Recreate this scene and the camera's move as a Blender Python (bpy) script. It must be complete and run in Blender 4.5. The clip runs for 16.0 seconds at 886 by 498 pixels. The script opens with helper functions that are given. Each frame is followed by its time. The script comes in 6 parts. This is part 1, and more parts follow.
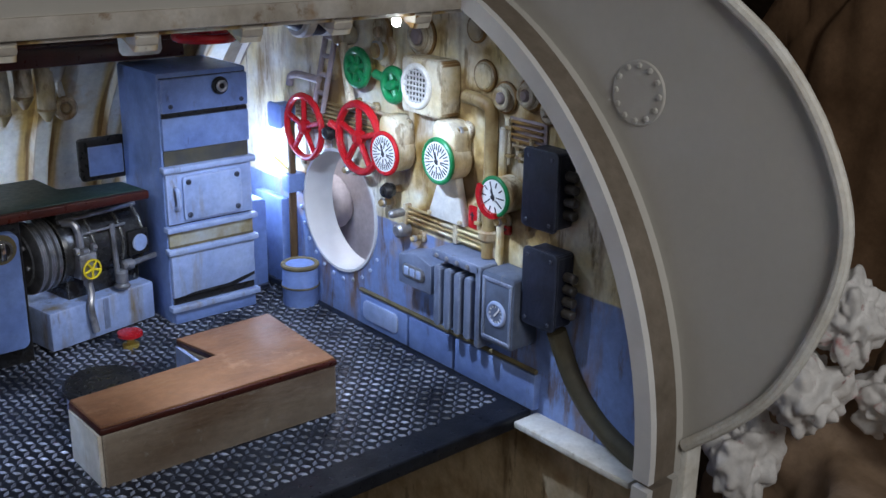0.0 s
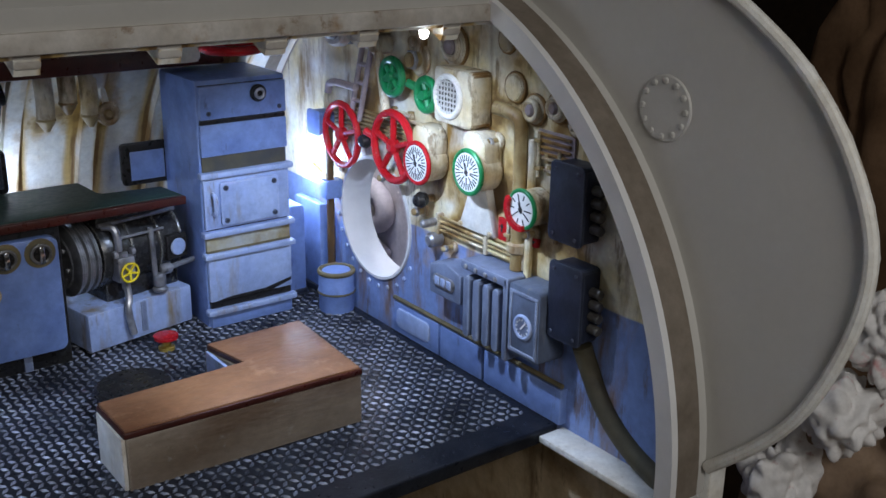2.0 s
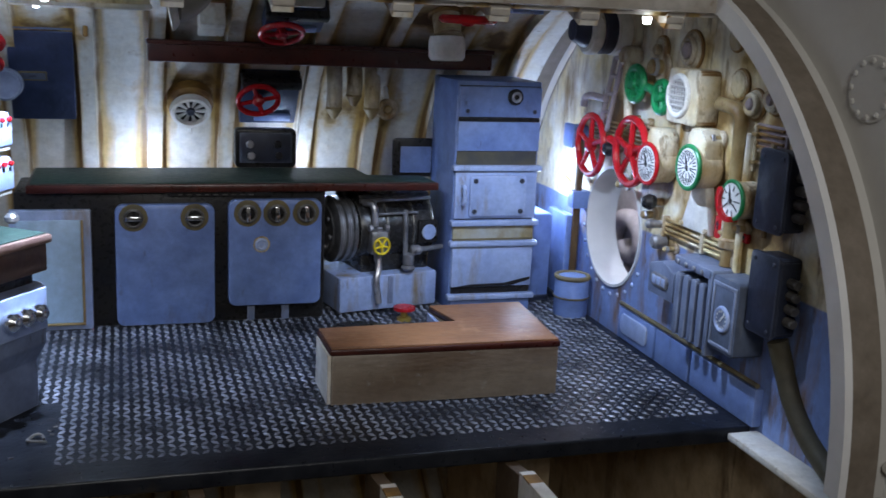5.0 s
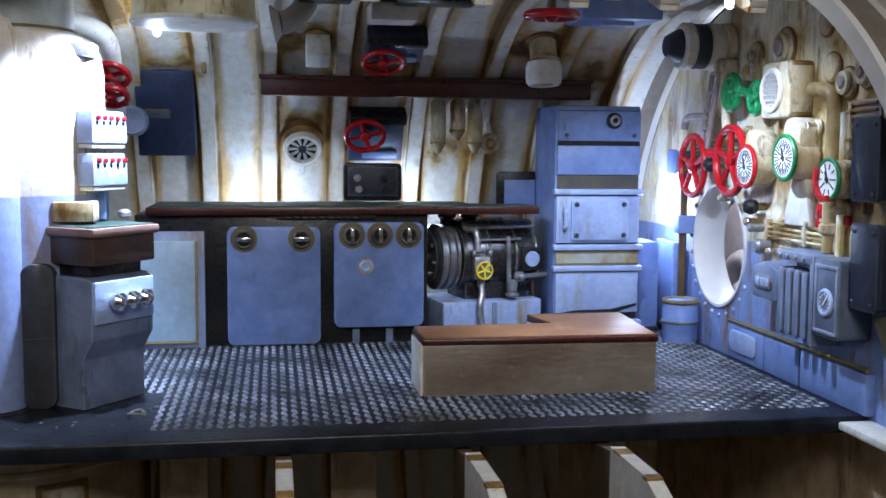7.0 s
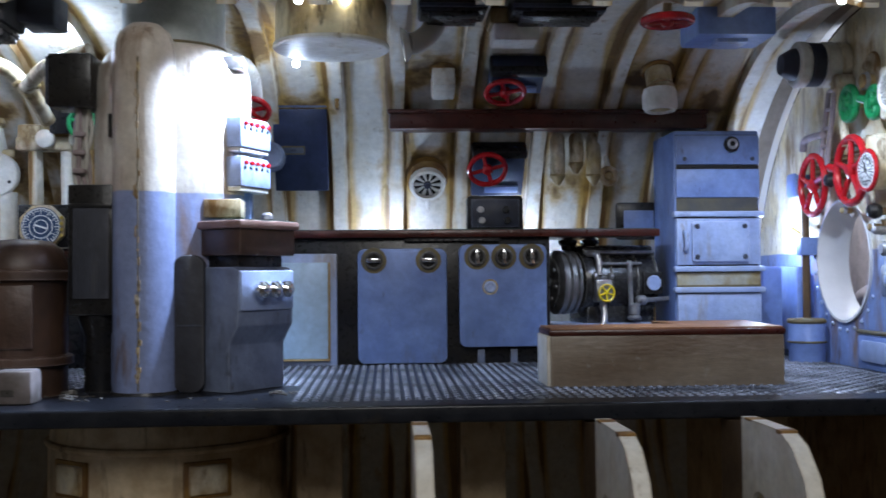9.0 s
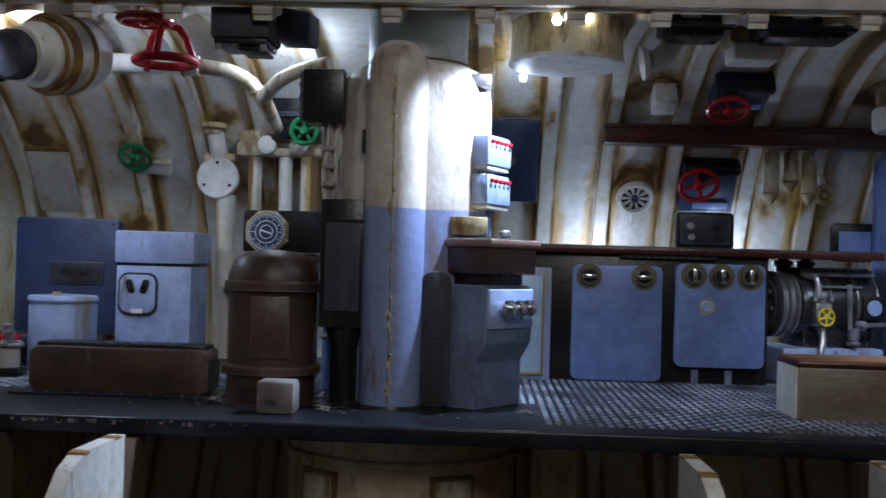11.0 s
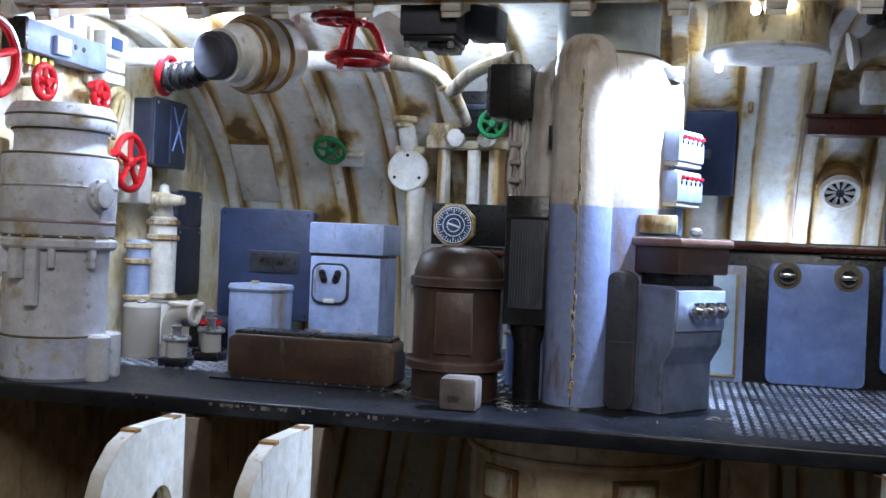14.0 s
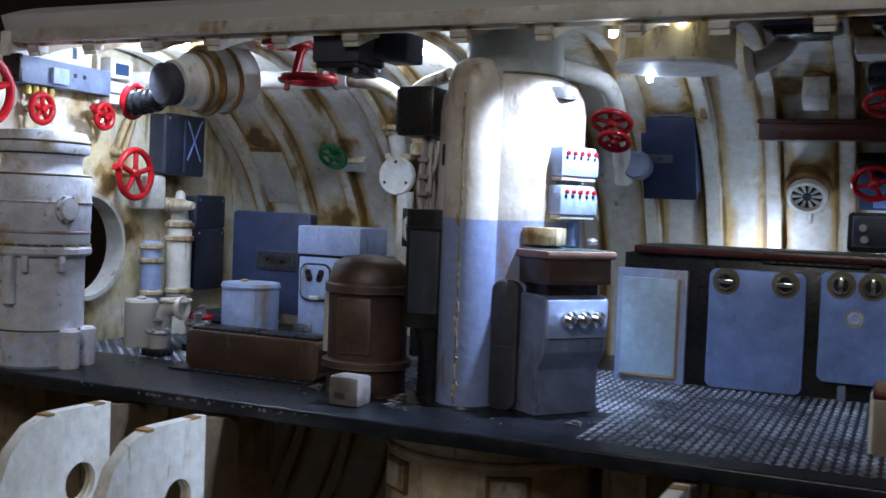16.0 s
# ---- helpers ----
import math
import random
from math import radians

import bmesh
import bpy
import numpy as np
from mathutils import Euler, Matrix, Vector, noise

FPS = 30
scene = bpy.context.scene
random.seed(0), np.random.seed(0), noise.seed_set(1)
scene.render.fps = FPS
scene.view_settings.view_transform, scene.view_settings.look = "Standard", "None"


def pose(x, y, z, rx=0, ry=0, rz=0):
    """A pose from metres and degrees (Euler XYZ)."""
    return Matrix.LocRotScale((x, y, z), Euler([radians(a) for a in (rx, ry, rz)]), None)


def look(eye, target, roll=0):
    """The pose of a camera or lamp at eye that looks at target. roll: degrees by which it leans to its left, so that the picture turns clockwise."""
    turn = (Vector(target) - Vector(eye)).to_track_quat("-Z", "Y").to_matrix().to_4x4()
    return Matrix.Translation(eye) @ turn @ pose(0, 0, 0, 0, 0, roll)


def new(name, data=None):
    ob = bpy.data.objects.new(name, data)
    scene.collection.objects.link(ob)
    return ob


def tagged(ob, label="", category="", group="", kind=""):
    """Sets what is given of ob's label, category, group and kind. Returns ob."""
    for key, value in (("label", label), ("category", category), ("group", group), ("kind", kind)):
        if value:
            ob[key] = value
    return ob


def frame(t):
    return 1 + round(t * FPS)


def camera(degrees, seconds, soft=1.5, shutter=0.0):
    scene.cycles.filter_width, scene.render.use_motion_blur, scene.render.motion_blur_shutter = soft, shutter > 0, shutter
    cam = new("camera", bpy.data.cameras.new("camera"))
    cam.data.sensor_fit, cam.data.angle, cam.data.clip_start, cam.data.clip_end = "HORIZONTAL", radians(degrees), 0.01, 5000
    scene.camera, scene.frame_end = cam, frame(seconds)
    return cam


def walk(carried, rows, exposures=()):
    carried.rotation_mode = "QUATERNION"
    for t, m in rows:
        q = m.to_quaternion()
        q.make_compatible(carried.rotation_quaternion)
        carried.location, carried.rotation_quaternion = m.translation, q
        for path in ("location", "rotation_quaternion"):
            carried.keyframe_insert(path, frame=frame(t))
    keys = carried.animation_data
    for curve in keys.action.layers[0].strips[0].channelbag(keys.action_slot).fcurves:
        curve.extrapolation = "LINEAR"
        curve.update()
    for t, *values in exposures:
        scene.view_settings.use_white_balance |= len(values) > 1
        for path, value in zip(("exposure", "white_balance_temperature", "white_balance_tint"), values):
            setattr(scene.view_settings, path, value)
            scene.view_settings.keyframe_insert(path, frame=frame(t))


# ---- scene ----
# A small scale model of a submarine control room: lengths below are in centimetres, S turns them into metres.
S = 0.01
cam = camera(46.1, 16.0, shutter=0.5)
PATH = [
    (0, (1.236, -7.016, 5.266), (2.474, -5.583, 4.621), 1.1),
    (0.5, (1.301, -7.004, 5.295), (2.526, -5.562, 4.645), 1.0),
    (1, (1.357, -6.979, 5.382), (2.566, -5.529, 4.722), 1.0),
    (1.5, (1.482, -7.05, 5.391), (2.665, -5.577, 4.736), 1.0),
    (2, (1.606, -7.214, 5.393), (2.743, -5.702, 4.743), 0.9),
    (2.5, (1.342, -7.346, 5.251), (2.458, -5.809, 4.624), 1.6),
    (3, (1.389, -7.695, 5.121), (2.416, -6.091, 4.511), 1.8),
    (3.5, (1.628, -8.1, 4.926), (2.539, -6.418, 4.342), 1.7),
    (4, (2.073, -8.441, 4.851), (2.844, -6.687, 4.276), 1.5),
    (4.5, (2.249, -8.651, 4.484), (2.92, -6.838, 3.971), 1.7),
    (4.7, (2.294, -8.708, 4.324), (2.931, -6.875, 3.839), 2.2),
    (6.8, (2.794, -9.248, 2.861), (3.133, -7.291, 2.625), 0.6),
    (7, (2.859, -9.291, 2.593), (3.18, -7.327, 2.403), 0.4),
    (7.5, (3.234, -9.522, 1.905), (3.464, -7.537, 1.822), -0.6),
    (8, (3.296, -9.632, 1.586), (3.47, -7.64, 1.561), -0.9),
    (8.5, (3.241, -9.758, 1.335), (3.354, -7.761, 1.36), -0.8),
    (9, (2.641, -9.76, 1.21), (2.751, -7.764, 1.261), -0.5),
    (9.5, (2.17, -9.767, 1.231), (2.244, -7.77, 1.292), -0.4),
    (10, (1.807, -9.744, 1.351), (1.825, -7.745, 1.403), 0.1),
    (10.2, (1.651, -9.787, 1.401), (1.646, -7.788, 1.446), 0.6),
    (12.3, (0.755, -9.666, 1.608), (0.522, -7.68, 1.626), 1.8),
    (12.5, (0.784, -9.696, 1.593), (0.523, -7.713, 1.611), 2.0),
    (13, (0.967, -9.706, 1.657), (0.625, -7.735, 1.655), 2.1),
    (13.5, (1.129, -9.687, 1.595), (0.717, -7.729, 1.594), 2.3),
    (14, (1.184, -9.634, 1.696), (0.732, -7.686, 1.678), 2.4),
    (14.5, (1.447, -9.51, 1.992), (0.936, -7.578, 1.934), 2.4),
    (15, (1.876, -9.403, 1.951), (1.315, -7.483, 1.908), 2.6),
    (15.5, (3.391, -9.463, 2.089), (2.671, -7.598, 2.03), 2.3),
    (16, (4.638, -9.469, 2.211), (3.82, -7.645, 2.134), 2.3),
]
EXPOSURES = [(0, 0.18), (2, 0.12), (3.5, 0.0), (4.5, -0.08), (7, 0.5), (8.5, 0.58), (9, 0.25), (10, -0.42), (12.5, 0.22), (13.5, 0.56), (14.5, 0.5), (15.5, 0.35), (16, -0.12)]
walk(cam, [(t, look(Vector(eye) * S, Vector(target) * S, roll)) for t, eye, target, roll in PATH], EXPOSURES)

# ---- world and lamps ----
world = bpy.data.worlds.new("room_dark")
scene.world = world
world.use_nodes = True
bg = world.node_tree.nodes["Background"]
bg.inputs["Color"].default_value = (0.5, 0.48, 0.46, 1)
bg.inputs["Strength"].default_value = 0.13


def led(name, x, y, z, power, radius=0.07, color=(0.56, 0.71, 1.0), aim=None, spot=150):
    """A small white light-emitting diode of the model's own lighting; power in watts at full-size scale."""
    lamp = bpy.data.lights.new(name, "SPOT" if aim else "POINT")
    lamp.energy, lamp.color, lamp.shadow_soft_size = power * S * S, color, radius * S
    ob = new(name, lamp)
    if aim:
        lamp.spot_size, lamp.spot_blend = radians(spot), 0.6
        ob.matrix_world = look(Vector((x, y, z)) * S, Vector(aim) * S)
    else:
        ob.location = Vector((x, y, z)) * S
    return ob


led("led_column", 1.9, 1.42, 4.02, 1350, aim=(0.66, 1.8, 2.1), spot=84)
led("led_column_spill", 1.76, 0.86, 4.02, 900, aim=(-2.6, -1.1, -1.0), spot=44)
led("led_drum", 1.5, 3.75, 3.88, 26)
led("led_overhead", -1.5, 3.3, 4.12, 85)
led("led_west", -4.9, 2.5, 4.15, 220)
led("led_tank", -4.3, 0.9, 4.02, 220, aim=(-5.6, 1.0, 1.5), spot=130)
led("led_east", 6.38, 1.35, 3.96, 520, aim=(7.9, 2.6, 0.0), spot=112)
led("led_east_rim", 7.5, 1.0, 4.02, 70, aim=(7.7, 1.8, 0.0), spot=150)
led("led_middle", 2.2, 2.05, 4.1, 560, aim=(2.45, 2.3, 0.0), spot=66)
led("led_front", -4.65, 1.2, 3.98, 150, aim=(-4.9, 2.6, 0.0), spot=84)
led("led_corner", 8.2, 5.1, 1.75, 75)
led("led_desk", 2.7, 6.1, 1.62, 46)
led("led_desk_end", 4.75, 6.1, 1.62, 36)
# added lamp without a diode, brightens the backdrop through the hatchway
led("hatch_fill", 9.7, 5.6, 3.7, 280, color=(0.78, 0.84, 1.0))

# added unseen lamp for the room's light, from in front of the model
room_fill = bpy.data.lights.new("room_fill", "AREA")
room_fill.energy, room_fill.size, room_fill.color = 760 * S * S, 5 * S, (0.97, 0.97, 0.97)
new("room_fill", room_fill).matrix_world = look(Vector((3.5, -13.5, 9.5)) * S, Vector((3, -1, -0.5)) * S)

# ---- materials ----


def nodes_of(name):
    m = bpy.data.materials.new(name)
    m.use_nodes = True
    nt = m.node_tree
    return m, nt, nt.nodes["Principled BSDF"]


def paint(name, a, b=None, rough=0.5, metal=0.0, scale=3.0, bump=0.15, stain=None, amount=0.35, streak=1.0, fine=14.0, lower=None, ribs=None, spots=None, stretch=None, edge=None, wear=0.5, grain=0.76):
    """Painted surface: two tones mixed by noise, stains of a third colour, fine relief; scale is in features per cm."""
    m, nt, bsdf = nodes_of(name)
    N, L = nt.nodes.new, nt.links.new
    geo = N("ShaderNodeNewGeometry")
    cm = N("ShaderNodeVectorMath")
    cm.operation = "SCALE"
    cm.inputs["Scale"].default_value = 1 / S
    L(geo.outputs["Position"], cm.inputs[0])
    pos = cm.outputs[0]
    if stretch:
        drawn = N("ShaderNodeVectorMath")
        drawn.operation = "MULTIPLY"
        drawn.inputs[1].default_value = stretch
        L(pos, drawn.inputs[0])
        pos = drawn.outputs[0]
    big = N("ShaderNodeTexNoise")
    big.inputs["Scale"].default_value, big.inputs["Detail"].default_value = scale, 6
    L(pos, big.inputs["Vector"])
    mix = N("ShaderNodeMix")
    mix.data_type = "RGBA"
    ramp = N("ShaderNodeMapRange")
    ramp.inputs[1].default_value, ramp.inputs[2].default_value = 0.35, 0.68
    L(big.outputs["Fac"], ramp.inputs[0])
    L(ramp.outputs[0], mix.inputs["Factor"])
    b = b or tuple(c * 0.72 for c in a)
    mix.inputs["A"].default_value, mix.inputs["B"].default_value = (*a, 1), (*b, 1)
    out = mix.outputs["Result"]
    sep = N("ShaderNodeSeparateXYZ")
    L(cm.outputs[0], sep.inputs[0])

    def calc(op, p, q=None, clamp=False):
        n = N("ShaderNodeMath")
        n.operation, n.use_clamp = op, clamp
        for i, v in enumerate((p, q)):
            if v is None:
                continue
            if isinstance(v, (int, float)):
                n.inputs[i].default_value = v
            else:
                L(v, n.inputs[i])
        return n.outputs[0]

    def blend(fac, under, color):
        n = N("ShaderNodeMix")
        n.data_type = "RGBA"
        L(fac, n.inputs["Factor"])
        L(under, n.inputs["A"])
        n.inputs["B"].default_value = (*color, 1)
        return n.outputs["Result"]

    if lower:
        # a second paint up to a height, with a slightly uneven brushed line
        level, second = lower
        wob = calc("MULTIPLY", calc("SUBTRACT", big.outputs["Fac"], 0.5), 0.05)
        out = blend(calc("MULTIPLY", calc("SUBTRACT", calc("ADD", wob, level), sep.outputs[2]), 60, True), out, second)
    if ribs:
        # rust runs that follow the seams beside the frames
        near = None
        for r in ribs:
            d = calc("ABSOLUTE", calc("SUBTRACT", sep.outputs[0], r))
            near = d if near is None else calc("MINIMUM", near, d)
        run2 = N("ShaderNodeVectorMath")
        run2.operation = "MULTIPLY"
        run2.inputs[1].default_value = (2.6, 0.5, 0.35)
        L(cm.outputs[0], run2.inputs[0])
        seam = N("ShaderNodeTexNoise")
        seam.inputs["Scale"].default_value, seam.inputs["Detail"].default_value = 1.6, 6
        L(run2.outputs[0], seam.inputs["Vector"])
        wide = calc("SUBTRACT", calc("MULTIPLY", seam.outputs["Fac"], 0.85), 0.15)
        fac = calc("MULTIPLY", calc("SUBTRACT", wide, calc("MULTIPLY", calc("ABSOLUTE", calc("SUBTRACT", near, 0.17)), 2.2)), 4.5, True)
        out = blend(calc("MULTIPLY", fac, 0.85), out, (0.52, 0.33, 0.08))
        core = calc("MULTIPLY", calc("SUBTRACT", calc("SUBTRACT", wide, 0.11), calc("MULTIPLY", calc("ABSOLUTE", calc("SUBTRACT", near, 0.135)), 3.6)), 9.0, True)
        out = blend(calc("MULTIPLY", core, 0.85), out, (0.17, 0.08, 0.018))
    if spots:
        # rust that has bled out from the feet of fittings
        near = None
        for p, r in spots:
            gap = N("ShaderNodeVectorMath")
            gap.operation = "DISTANCE"
            gap.inputs[1].default_value = p
            L(cm.outputs[0], gap.inputs[0])
            d = calc("SUBTRACT", gap.outputs["Value"], r)
            near = d if near is None else calc("MINIMUM", near, d)
        blot = N("ShaderNodeTexNoise")
        blot.inputs["Scale"].default_value, blot.inputs["Detail"].default_value = 2.6, 8
        L(cm.outputs[0], blot.inputs["Vector"])
        halo = calc("MULTIPLY", calc("SUBTRACT", calc("SUBTRACT", calc("MULTIPLY", blot.outputs["Fac"], 1.5), 0.54), near), 3.2, True)
        out = blend(calc("MULTIPLY", halo, 0.8), out, (0.46, 0.28, 0.06))
        core = calc("MULTIPLY", calc("SUBTRACT", calc("SUBTRACT", calc("MULTIPLY", blot.outputs["Fac"], 1.5), 0.8), near), 5.0, True)
        out = blend(calc("MULTIPLY", core, 0.85), out, (0.12, 0.058, 0.014))
    if stain:
        run = N("ShaderNodeVectorMath")
        run.operation = "MULTIPLY"
        run.inputs[1].default_value = (1.0, 1.0, 1.0 / (1 + 4 * streak))
        L(cm.outputs[0], run.inputs[0])
        drip = N("ShaderNodeTexNoise")
        drip.inputs["Scale"].default_value, drip.inputs["Detail"].default_value, drip.inputs["Roughness"].default_value = 2.2, 7, 0.62
        L(run.outputs[0], drip.inputs["Vector"])
        cut = N("ShaderNodeMapRange")
        cut.inputs[1].default_value, cut.inputs[2].default_value = 0.74 - 0.35 * amount, 0.92 - 0.35 * amount
        L(drip.outputs["Fac"], cut.inputs[0])
        mix2 = N("ShaderNodeMix")
        mix2.data_type = "RGBA"
        L(cut.outputs[0], mix2.inputs["Factor"])
        L(out, mix2.inputs["A"])
        mix2.inputs["B"].default_value = (*stain, 1)
        out = mix2.outputs["Result"]
        # finer sharp-edged grime
        spots2 = N("ShaderNodeTexNoise")
        spots2.inputs["Scale"].default_value, spots2.inputs["Detail"].default_value, spots2.inputs["Roughness"].default_value = 5.5, 8, 0.66
        L(run.outputs[0], spots2.inputs["Vector"])
        grime = calc("MULTIPLY", calc("SUBTRACT", spots2.outputs["Fac"], 0.69 - 0.19 * amount), 12.0, True)
        out = blend(calc("MULTIPLY", grime, 0.7), out, tuple(0.62 * c for c in stain))
    mottle = N("ShaderNodeTexNoise")
    mottle.inputs["Scale"].default_value, mottle.inputs["Detail"].default_value, mottle.inputs["Roughness"].default_value = 9.0, 8, 0.7
    L(cm.outputs[0], mottle.inputs["Vector"])
    tone = N("ShaderNodeHueSaturation")
    L(calc("ADD", 1 - 0.5 * grain, calc("MULTIPLY", mottle.outputs["Fac"], grain)), tone.inputs["Value"])
    L(out, tone.inputs["Color"])
    out = tone.outputs[0]
    if edge:
        # dry-brushed paint rubbed off along the edges
        soft = N("ShaderNodeBevel")
        soft.samples = 3
        soft.inputs["Radius"].default_value = 0.035 * S
        same = N("ShaderNodeVectorMath")
        same.operation = "DOT_PRODUCT"
        L(soft.outputs[0], same.inputs[0])
        L(geo.outputs["True Normal"], same.inputs[1])
        rub = N("ShaderNodeTexNoise")
        rub.inputs["Scale"].default_value, rub.inputs["Detail"].default_value = 4.0, 6
        L(cm.outputs[0], rub.inputs["Vector"])
        worn = calc("SUBTRACT", calc("MULTIPLY", calc("SUBTRACT", 0.985, same.outputs["Value"]), 9.0, True), calc("MULTIPLY", calc("SUBTRACT", rub.outputs["Fac"], 0.3), 1.6), True)
        out = blend(calc("MULTIPLY", worn, 2.0 * wear, True), out, edge)
    L(out, bsdf.inputs["Base Color"])
    bsdf.inputs["Metallic"].default_value = metal
    small = N("ShaderNodeTexNoise")
    small.inputs["Scale"].default_value, small.inputs["Detail"].default_value = fine, 4
    L(pos, small.inputs["Vector"])
    rr = N("ShaderNodeMapRange")
    rr.inputs[3].default_value, rr.inputs[4].default_value = max(rough - 0.12, 0.03), min(rough + 0.15, 1)
    L(small.outputs["Fac"], rr.inputs[0])
    L(rr.outputs[0], bsdf.inputs["Roughness"])
    bp = N("ShaderNodeBump")
    bp.inputs["Strength"].default_value, bp.inputs["Distance"].default_value = bump, 0.04 * S
    L(small.outputs["Fac"], bp.inputs["Height"])
    L(bp.outputs[0], bsdf.inputs["Normal"])
    return m


RUST = (0.25, 0.13, 0.035)
RIBS = (-6.1, -5.15, -4.2, -3.2, -2.25, -1.3, 0.05, 1.02, 1.95, 2.82, 3.8, 4.93, 5.9, 6.85, 7.8)


def hull_spot(x, deg, r):
    return ((x, 2.65 + 4.3 * math.cos(radians(deg)), 0.2 + 4.3 * math.sin(radians(deg))), r)


HULL_RUST = [hull_spot(*s) for s in ((3.28, 38, 0.42), (3.4, 63, 0.32), (6.5, 62, 0.38), (5.22, 34, 0.12), (5.5, 36, 0.12), (5.8, 34, 0.12), (6.0, 35, 0.15), (-5.6, 44, 0.4), (-5.25, 38, 0.16),
             (-4.22, 45, 0.26), (-4.5, 22, 0.5), (-2.9, 37, 0.38), (-2.9, 49, 0.25), (-1.95, 43, 0.45), (-2.3, 33, 0.25), (1.43, 52, 0.35), (4.3, 55, 0.3), (-3.6, 70, 0.3), (0.9, 75, 0.4), (7.4, 55, 0.3))]
WALL_RUST = [((8.68, y, z), r) for y, z, r in ((4.15, 2.4, 0.12), (2.93, 2.4, 0.2), (2.95, 3.32, 0.2), (2.23, 3.2, 0.18), (2.1, 2.15, 0.36), (1.15, 2.25, 0.36), (0.42, 2.15, 0.25), (1.25, 3.1, 0.3),
             (0.95, 3.45, 0.14), (0.63, 3.28, 0.18), (0.28, 3.36, 0.18), (0.0, 3.22, 0.14), (2.72, 3.75, 0.14), (2.0, 3.78, 0.22), (1.9, 1.75, 0.3), (3.6, 2.4, 0.12), (3.75, 2.85, 0.45), (4.6, 1.6, 0.2), (0.72, 1.7, 0.2), (2.1, 1.4, 0.25), (0.05, 2.1, 0.25), (0.1, 2.9, 0.2), (3.4, 3.9, 0.25))]
WALL_RUST += [((-6.55, y, z), r) for y, z, r in ((2.47, 3.37, 0.2), (3.0, 2.5, 0.3), (1.6, 3.9, 0.3), (4.3, 2.55, 0.3), (3.4, 1.6, 0.25), (2.4, 0.5, 0.3), (4.3, 3.7, 0.2), (2.9, 4.0, 0.25))]
DULL_BLUE = (0.22, 0.31, 0.58)
CREAM = paint("cream_hull_paint", (0.74, 0.73, 0.68), (0.66, 0.62, 0.52), 0.5, stain=(0.42, 0.25, 0.06), amount=0.36, ribs=RIBS, spots=HULL_RUST)
WALL = paint("cream_and_blue_bulkhead_paint", (0.83, 0.81, 0.72), (0.7, 0.57, 0.27), 0.4, stain=(0.24, 0.125, 0.022), amount=0.66, streak=0.8, scale=1.8, lower=(1.5, DULL_BLUE), spots=WALL_RUST)
WALL_W = paint("cream_rusty_bulkhead_paint", (0.78, 0.74, 0.62), (0.66, 0.55, 0.3), 0.45, stain=(0.3, 0.17, 0.035), amount=0.58, streak=0.8, scale=2.2, spots=WALL_RUST)
TRUNK = paint("cream_over_blue_paint", (0.64, 0.6, 0.54), (0.44, 0.37, 0.3), 0.42, scale=1.4, stain=(0.22, 0.14, 0.09), amount=0.6, lower=(2.12, (0.22, 0.27, 0.46)))
RUSTY = paint("rusty_cream_paint", (0.72, 0.67, 0.54), (0.55, 0.42, 0.2), 0.45, stain=(0.2, 0.1, 0.02), amount=0.74, streak=0.4, scale=2.6, edge=(0.2, 0.1, 0.025), wear=0.6)
OCHRE = paint("ochre_washed_paint", (0.44, 0.34, 0.17), (0.25, 0.16, 0.055), 0.5, stain=(0.2, 0.1, 0.025), amount=0.6, streak=0.3)
WHITE = paint("white_paint", (0.77, 0.76, 0.72), (0.66, 0.62, 0.54), 0.5, stain=(0.36, 0.22, 0.07), amount=0.38, edge=(0.42, 0.3, 0.14), wear=0.3)
DARK_RUST = paint("dark_rust_wash", (0.15, 0.072, 0.02), (0.34, 0.19, 0.045), 0.55, scale=4.0)
KNOB_RUST = paint("olive_rust_bloom", (0.17, 0.13, 0.055), (0.1, 0.085, 0.05), 0.6)
GREY = paint("warm_grey_primer", (0.52, 0.5, 0.46), (0.49, 0.47, 0.43), 0.55, bump=0.04, scale=0.8, grain=0.12)
RIM = paint("brown_grey_edge", (0.2, 0.165, 0.13), (0.15, 0.12, 0.09), 0.6)
BLUE = paint("light_blue_paint", (0.19, 0.28, 0.55), (0.14, 0.21, 0.45), 0.42, bump=0.08, stain=(0.1, 0.09, 0.075), amount=0.34, streak=0.5, edge=(0.34, 0.42, 0.62), wear=0.4)
PALE = paint("pale_blue_paint", (0.36, 0.45, 0.68), (0.27, 0.35, 0.58), 0.45, stain=(0.24, 0.17, 0.06), amount=0.52, edge=(0.55, 0.62, 0.78), wear=0.45)
NAVY = paint("dark_navy_paint", (0.024, 0.03, 0.056), (0.014, 0.017, 0.03), 0.45, stain=(0.07, 0.075, 0.09), amount=0.25, edge=(0.13, 0.15, 0.2), wear=0.5)
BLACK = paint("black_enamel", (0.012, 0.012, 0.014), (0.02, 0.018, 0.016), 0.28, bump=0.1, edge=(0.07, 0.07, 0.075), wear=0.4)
STEEL = paint("worn_steel", (0.5, 0.5, 0.53), (0.26, 0.25, 0.25), 0.32, metal=0.7, scale=5.0, stain=(0.06, 0.05, 0.04), amount=0.45, streak=0.0)
FLOOR = paint("black_deck_paint", (0.007, 0.008, 0.012), (0.018, 0.02, 0.026), 0.3, stain=(0.035, 0.03, 0.024), amount=0.35, streak=0.0)
WOOD_TOP = paint("oiled_orange_wood", (0.36, 0.17, 0.08), (0.13, 0.05, 0.022), 0.45, scale=0.9, stain=(0.5, 0.28, 0.16), amount=0.42, streak=0.0, stretch=(0.6, 1.2, 1.0), edge=(0.07, 0.03, 0.012), wear=0.5)
